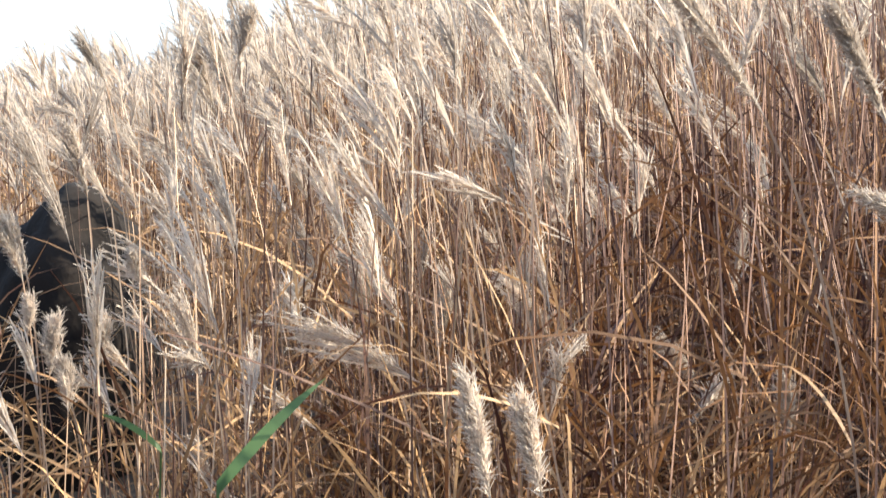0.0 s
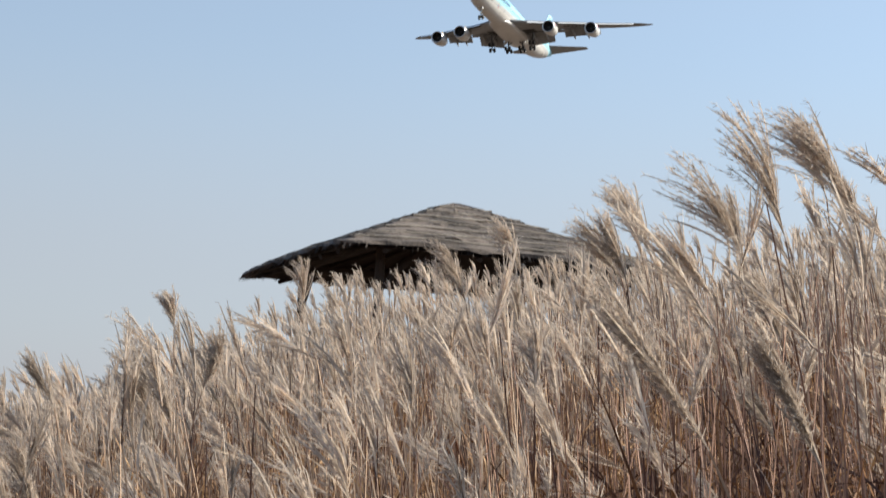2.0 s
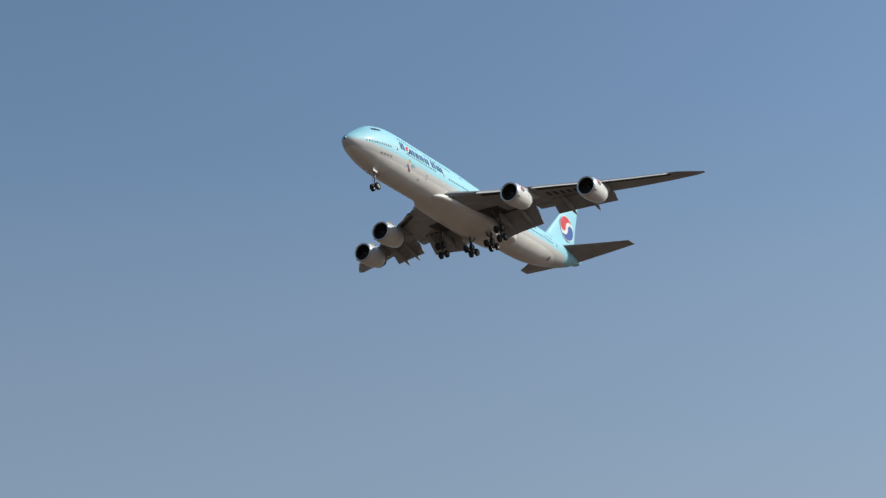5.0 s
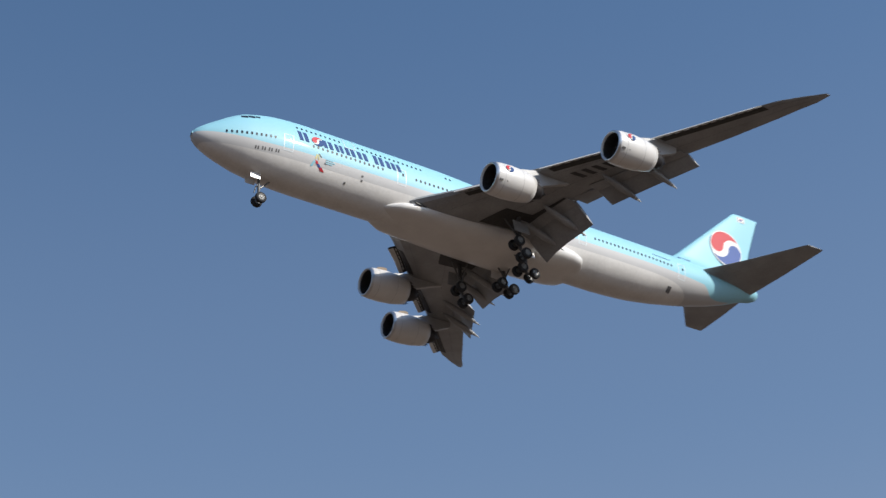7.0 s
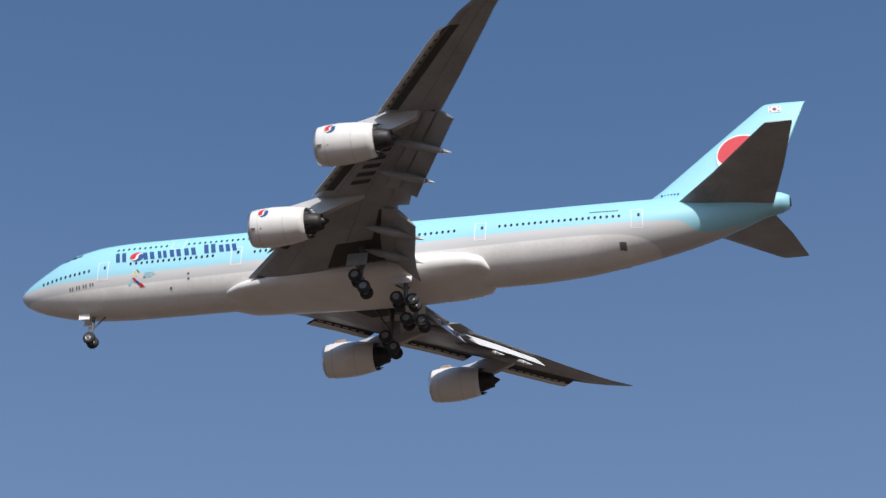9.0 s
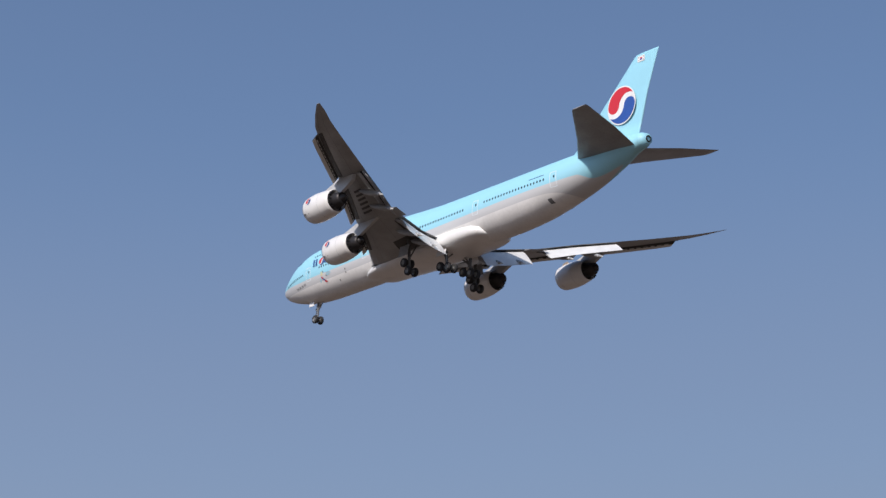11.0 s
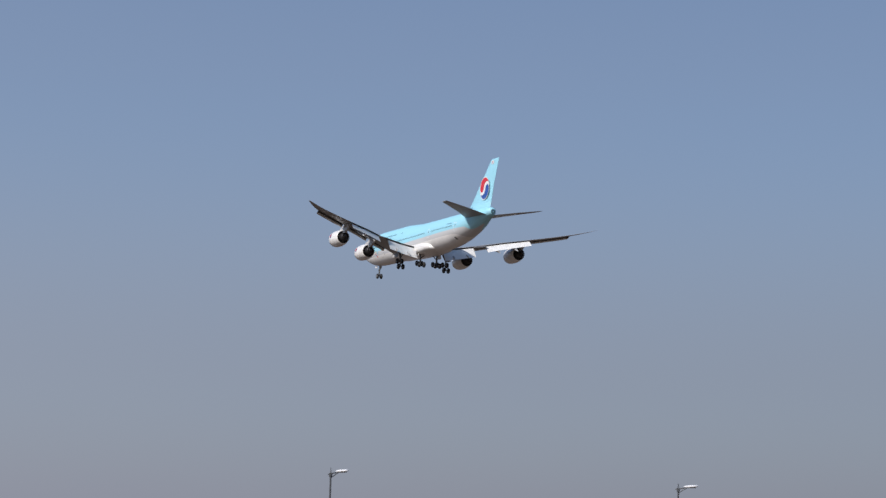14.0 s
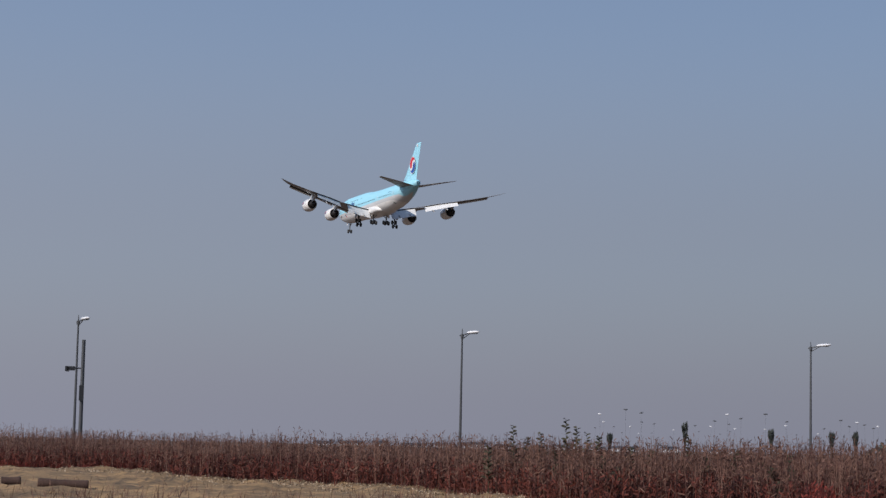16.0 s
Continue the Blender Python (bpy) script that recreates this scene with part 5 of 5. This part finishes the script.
# ---- narrow bound trees ----
def bound_tree(heading, tilt, seed):
    g = np.random.default_rng(seed)
    r = 135.0
    top = place(heading, tilt, r)
    z0 = float(land(top.x, top.y))
    h = top.z - z0
    ob = empty("bound_tree", Matrix.Translation((top.x, top.y, z0)))
    shaped("trunk", *rod((0, 0, -0.1), (0, 0, h * 0.8), 0.06, 0.03, 8), TIMBER, ob)
    K = 420
    at = g.uniform(0.3, 0.97, K)
    wide = (0.035 + 0.20 * np.clip((at - 0.42) / 0.46, 0, 1) ** 1.7) * (1 - 0.8 * np.clip((at - 0.9) / 0.1, 0, 1) ** 2)
    a = g.uniform(0, 2 * math.pi, K)
    q = g.uniform(0.2, 1, K) ** 0.5
    p = np.stack([wide * q * np.cos(a), wide * q * np.sin(a), at * h], 1)
    d = unit(np.stack([np.cos(a) * 0.1, np.sin(a) * 0.1, np.ones(K)], 1) + g.normal(size=(K, 3)) * 0.05)
    L = g.uniform(0.15, 0.4, (K, 1))
    quad_object("crown", [(np.stack([p - d * L * 0.5, p, p + d * L * 0.5], 1), sideways(d, g), np.array([0.02, 0.06, 0.01]), 0)], [CONIFER], ob)
    tagged(ob, "narrow dark young tree with upswept branches", "tree", "narrow young trees")


for i, (h, e) in enumerate(((70.86, 0.49), (68.66, 0.86), (66.17, 0.7), (64.44, 0.65), (63.77, 0.67))):
    bound_tree(h, e, 500 + i)


# ---- sandy clearing with logs ----
def sand_lift(x, y):
    """Height of the sand over the land under it."""
    return 0.12 + 0.18 * noise.noise(Vector((x * 0.35, y * 0.35, 0))) + 0.11 * noise.noise(Vector((x * 1.3, y * 1.3, 4)))


def clearing():
    verts, faces = [], []
    heads = np.linspace(70, 97, 110)
    n = 40
    for i, hd in enumerate(heads):
        far = float(weed_edge(hd)) + 2.0 + 0.6 * math.sin(i * 0.93)
        near = 30 + 0.7 * math.sin(i * 0.5)
        for j in range(n):
            r = near + (far - near) * j / (n - 1)
            x, y = -math.sin(radians(hd)) * r, math.cos(radians(hd)) * r
            edge = 0.0 if j in (0, n - 1) or i in (0, len(heads) - 1) else 1.0
            verts.append((x, y, float(land(x, y)) + 0.02 + edge * (sand_lift(x, y) - 0.02)))
    for i in range(len(heads) - 1):
        for j in range(n - 1):
            a = i * n + j
            faces.append((a, a + n, a + n + 1, a + 1))
    ob = shaped("sand_clearing", verts, faces, SAND, smooth=True)
    tagged(ob, "bare sandy ground with gravel beside the weeds", "ground", kind="structure")
    g = np.random.default_rng(77)
    K = 11000
    hd = g.uniform(72, 93, K)
    r = weed_edge(hd) - np.abs(g.normal(size=K)) * 6
    x, y = -np.sin(np.radians(hd)) * r, np.cos(np.radians(hd)) * r
    z = land(x, y) + np.array([sand_lift(a, b) for a, b in zip(x, y)]) + 0.01
    c = np.stack([x, y, z], 1)
    sz = 0.014 + 0.036 * g.uniform(0, 1, (K, 1)) ** 2.5
    d = unit(g.normal(size=(K, 3)))
    quad_object_ = quad_object("gravel", [(np.stack([c - d * sz, c, c + d * sz], 1), sideways(d, g), np.array([0.3, 1.1, 0.2])[None, :] * sz, 0)], [GRAVEL])
    tagged(quad_object_, "scattered pale stones on the sandy ground", "gravel", kind="stuff")


GRAVEL = material("pale_stone", (0.09, 0.06, 0.035), 0.9, vary=0.3, scale=0.5, fine=5, island=0.9, second=(0.36, 0.28, 0.19))
clearing()


def tufts():
    """Sparse low weeds on the near sand."""
    g = np.random.default_rng(31)
    K = 3600
    hd = g.uniform(72, 93, K)
    r = g.uniform(42, 57, K) + 14 * (g.uniform(size=K) < 0.12)
    x, y = -np.sin(np.radians(hd)) * r, np.cos(np.radians(hd)) * r
    lump = np.array([noise.noise(Vector((a * 0.5, b * 0.5, 9.0))) for a, b in zip(x, y)])
    ok = lump > 0.05
    x, y = x[ok], y[ok]
    foot = np.stack([x, y, land(x, y)], 1)
    d = unit(np.concatenate([g.normal(size=(len(x), 2)) * 0.35, np.ones((len(x), 1))], 1))
    L = g.uniform(0.15, 0.5, (len(x), 1))
    ob = quad_object("sand_weeds", [(np.stack([foot, foot + d * L * 0.6, foot + d * L], 1), sideways(d, g), np.array([0.008, 0.016, 0.005]), 0)], [WEEDTOP])
    tagged(ob, "sparse low dry weeds on the sand", "weeds", kind="stuff")


tufts()


def log(h0, e0, h1, e1, r):
    a, b = place(h0, e0, r), place(h1, e1, r)
    g = random.Random(int(h0 * 100))
    rad = 0.15
    for p in (a, b):
        p.z = float(land(p.x, p.y)) + sand_lift(p.x, p.y) + rad * 0.8
    d = b - a
    prof = [(0, 0.01), (0.0, rad * 0.85), (0.03, rad * 0.98)] + [(d.length * k / 8, rad * (0.86 + 0.2 * abs(k / 4 - 1) ** 3) * g.uniform(0.95, 1.05)) for k in range(1, 8)] + [(d.length - 0.03, rad), (d.length, rad * 0.85), (d.length, 0.01)]
    ob = shaped("log", *lathe(prof, a, d, 14), LOG, smooth=True)
    tagged(ob, "dark weathered log lying on sandy ground", "log", "logs on the sand")


log(87.51, -1.5, 86.06, -1.5, 61.0)
log(88.55, -1.5, 87.98, -1.5, 61.5)


# ---- far low buildings and wood ----
SHEDW = material("faded_wall_paint", (0.42, 0.42, 0.44), 0.7, vary=0.1, scale=0.3, fine=2)


def far_shed(heading, width, r, h):
    a = radians(heading)
    x, y = -math.sin(a) * r, math.cos(a) * r
    ob = empty("far_building", Matrix.Translation((x, y, 0.9)) @ pose(0, 0, 0, 0, 0, heading))
    shaped("wall", *block((0, 0, h / 2), (width, 9, h)), SHEDW, ob, "pale wall")
    v = [(-width / 2 - 0.3, -5, h), (width / 2 + 0.3, -5, h), (width / 2 + 0.3, 5, h), (-width / 2 - 0.3, 5, h), (-width / 2 - 0.3, 0, h + 0.9), (width / 2 + 0.3, 0, h + 0.9)]
    shaped("roof", v, [(0, 1, 5, 4), (2, 3, 4, 5), (0, 4, 3), (1, 2, 5), (0, 3, 2, 1)], GALV, ob)
    for k in range(4):
        shaped("window", *block((-width * 0.36 + k * width * 0.24, -4.52, h * 0.55), (width * 0.1, 0.06, h * 0.35)), GLASS, ob)
    tagged(ob, "low pale building far across the plain", "building", "far low buildings")


for i, h in enumerate((79.3, 78.5, 77.6, 76.6, 75.9, 74.8, 74.0, 72.9, 72.2, 71.2, 70.4, 69.1, 67.6, 65.9)):
    far_shed(h, (9, 12, 7, 13, 8, 11, 6)[i % 7], 900 + 37 * (i % 5), 1.2 + 0.4 * (i % 3))


def far_wood():
    g = np.random.default_rng(9)
    K = 5000
    hd = np.concatenate([60.2 + np.abs(g.normal(size=K)) * 1.4])
    hd = np.clip(hd, 55, 63.4)
    r = 1500 + g.uniform(-60, 60, K)
    x, y = -np.sin(np.radians(hd)) * r, np.cos(np.radians(hd)) * r
    top = 16 * np.clip((63.5 - hd) / 0.8, 0, 1) ** 0.7 * (0.85 + 0.15 * np.sin(hd * 40))
    z = g.uniform(0, 1, K) ** 0.7 * top + 0.5
    c = np.stack([x, y, z], 1)
    d = unit(g.normal(size=(K, 3)))
    ob = quad_object("far_wood", [(np.stack([c - d * 1.6, c, c + d * 1.6], 1), sideways(d, g), np.array([0.4, 2.6, 0.3]), 0)], [CONIFER])
    tagged(ob, "dark wooded hill far across the plain", "wood", kind="stuff")


far_wood()


# ---- a small bird that crosses the sky ----
def make_bird():
    ob = empty("bird")
    shaped("body", *lathe([(-0.07, 0.002), (-0.06, 0.016), (-0.02, 0.034), (0.03, 0.03), (0.06, 0.016), (0.075, 0.002)], (0, 0, 0), (1, 0, 0), 10), INKY, ob, smooth=True)
    for side in (1, -1):
        v = [(0.03, side * 0.015, 0.005), (0.035, side * 0.05, 0.03), (0.0, side * 0.09, 0.02), (-0.025, side * 0.05, 0.025), (-0.03, side * 0.015, 0.003)]
        w = [(x, y, z - 0.004) for x, y, z in v]
        shaped("bird_wing", v + w, [(0, 1, 2, 3, 4), (9, 8, 7, 6, 5)] + [(i, (i + 1) % 5, 5 + (i + 1) % 5, 5 + i) for i in range(5)], INKY, ob)
    v = [(-0.06, 0.008, 0), (-0.12, 0.02, 0.002), (-0.12, -0.02, 0.002), (-0.06, -0.008, 0)]
    w = [(x, y, z - 0.004) for x, y, z in v]
    shaped("tail", v + w, [(0, 1, 2, 3), (7, 6, 5, 4)] + [(i, (i + 1) % 4, 4 + (i + 1) % 4, 4 + i) for i in range(4)], INKY, ob)
    return tagged(ob, "small dark bird flying across the sky", "bird")


INKY = material("dark_plumage", (0.02, 0.018, 0.016), 0.7, vary=0.3, scale=20, fine=120)
bird = make_bird()


# ---- what moves ----
# seconds, place of mid hull, heading, pitch, bank
FLIGHT = [
    (0.0, 633.07, 160.68, 136.95, 1.205, 1.428, 1.967),
    (1.0, 556.33, 160.27, 132.38, 1.435, 1.571, 1.830),
    (2.0, 479.91, 159.57, 127.88, 1.664, 1.714, 1.693),
    (3.0, 403.84, 158.58, 123.45, 1.894, 1.857, 1.556),
    (4.0, 328.11, 157.31, 119.11, 2.123, 1.999, 1.419),
    (5.0, 252.71, 155.75, 114.82, 2.352, 2.142, 1.282),
    (6.0, 177.66, 153.90, 110.61, 2.581, 2.286, 1.145),
    (7.0, 102.93, 151.76, 106.47, 2.811, 2.428, 1.007),
    (8.0, 28.54, 149.34, 102.40, 3.041, 2.571, 0.871),
    (9.0, -45.51, 146.64, 98.40, 3.270, 2.713, 0.733),
    (10.0, -119.23, 143.64, 94.48, 3.499, 2.856, 0.596),
    (11.0, -192.61, 140.36, 90.63, 3.728, 3.000, 0.460),
    (12.0, -265.64, 136.79, 86.85, 3.958, 3.142, 0.322),
    (13.0, -338.34, 132.93, 83.14, 4.188, 3.285, 0.185),
    (14.0, -410.72, 128.78, 79.50, 4.417, 3.428, 0.048),
    (14.5, -446.78, 126.60, 77.72, 4.531, 3.338, -0.021),
    (15.0, -482.75, 124.35, 75.94, 4.646, 2.750, -0.089),
    (15.5, -518.64, 122.03, 74.19, 4.760, 1.989, -0.157),
    (16.0, -554.45, 119.63, 72.44, 4.875, 1.114, -0.227),
]


def airliner_pose(x, y, z, yaw, pitch, bank):
    yw, p, b = radians(yaw), radians(pitch), radians(bank)
    fw = Vector((-math.cos(yw) * math.cos(p), -math.sin(yw) * math.cos(p), math.sin(p)))
    lf = Vector((math.sin(yw), -math.cos(yw), 0))
    left = math.cos(b) * lf + math.sin(b) * fw.cross(lf)
    up = fw.cross(left)
    return Matrix.Translation((x, y, z)) @ Matrix((fw, left, up)).transposed().to_4x4()


def motions():
    walk(airliner, [(t, airliner_pose(*row)) for t, *row in FLIGHT])
    heading = pose(0, 0, 0, 25, -20, -17)
    walk(bird, [(t, Matrix.Translation(p) @ heading) for t, p in ((0.0, (-75.0, 70.0, 9.0)), (7.5, (-6.9, 39.02, 14.98)), (8.4, (3.49, 35.73, 19.23)), (8.5, (4.645, 35.367, 19.70)), (9.5, (16.19, 31.71, 24.4)), (16.0, (90.0, 8.0, 32.0)))])
    for stand, mid in STANDS:
        ph = mid.x * 1.7 + mid.y * 2.9
        rows = []
        for i in range(41):
            t = i * 0.4
            a = 0.38 * math.sin(2.3 * t + ph) + 0.22 * math.sin(4.1 * t + 1.7 * ph)
            rows.append((t, Matrix.Translation(mid) @ pose(0, 0, 0, a * 0.9, a * 0.35)))
        walk(stand, rows)
    for plant, lean in SWAYING:
        base = plant.matrix_world.copy()
        rows = []
        for i in range(33):
            t = i * 0.5
            ph = plant.location.x * 2.3 + plant.location.y * 3.1
            a = lean * (0.6 * math.sin(2.1 * t + ph) + 0.4 * math.sin(3.7 * t + 1.7 * ph))
            rows.append((t, base @ pose(0, 0, 0, a * 0.6, a)))
        walk(plant, rows)


motions()
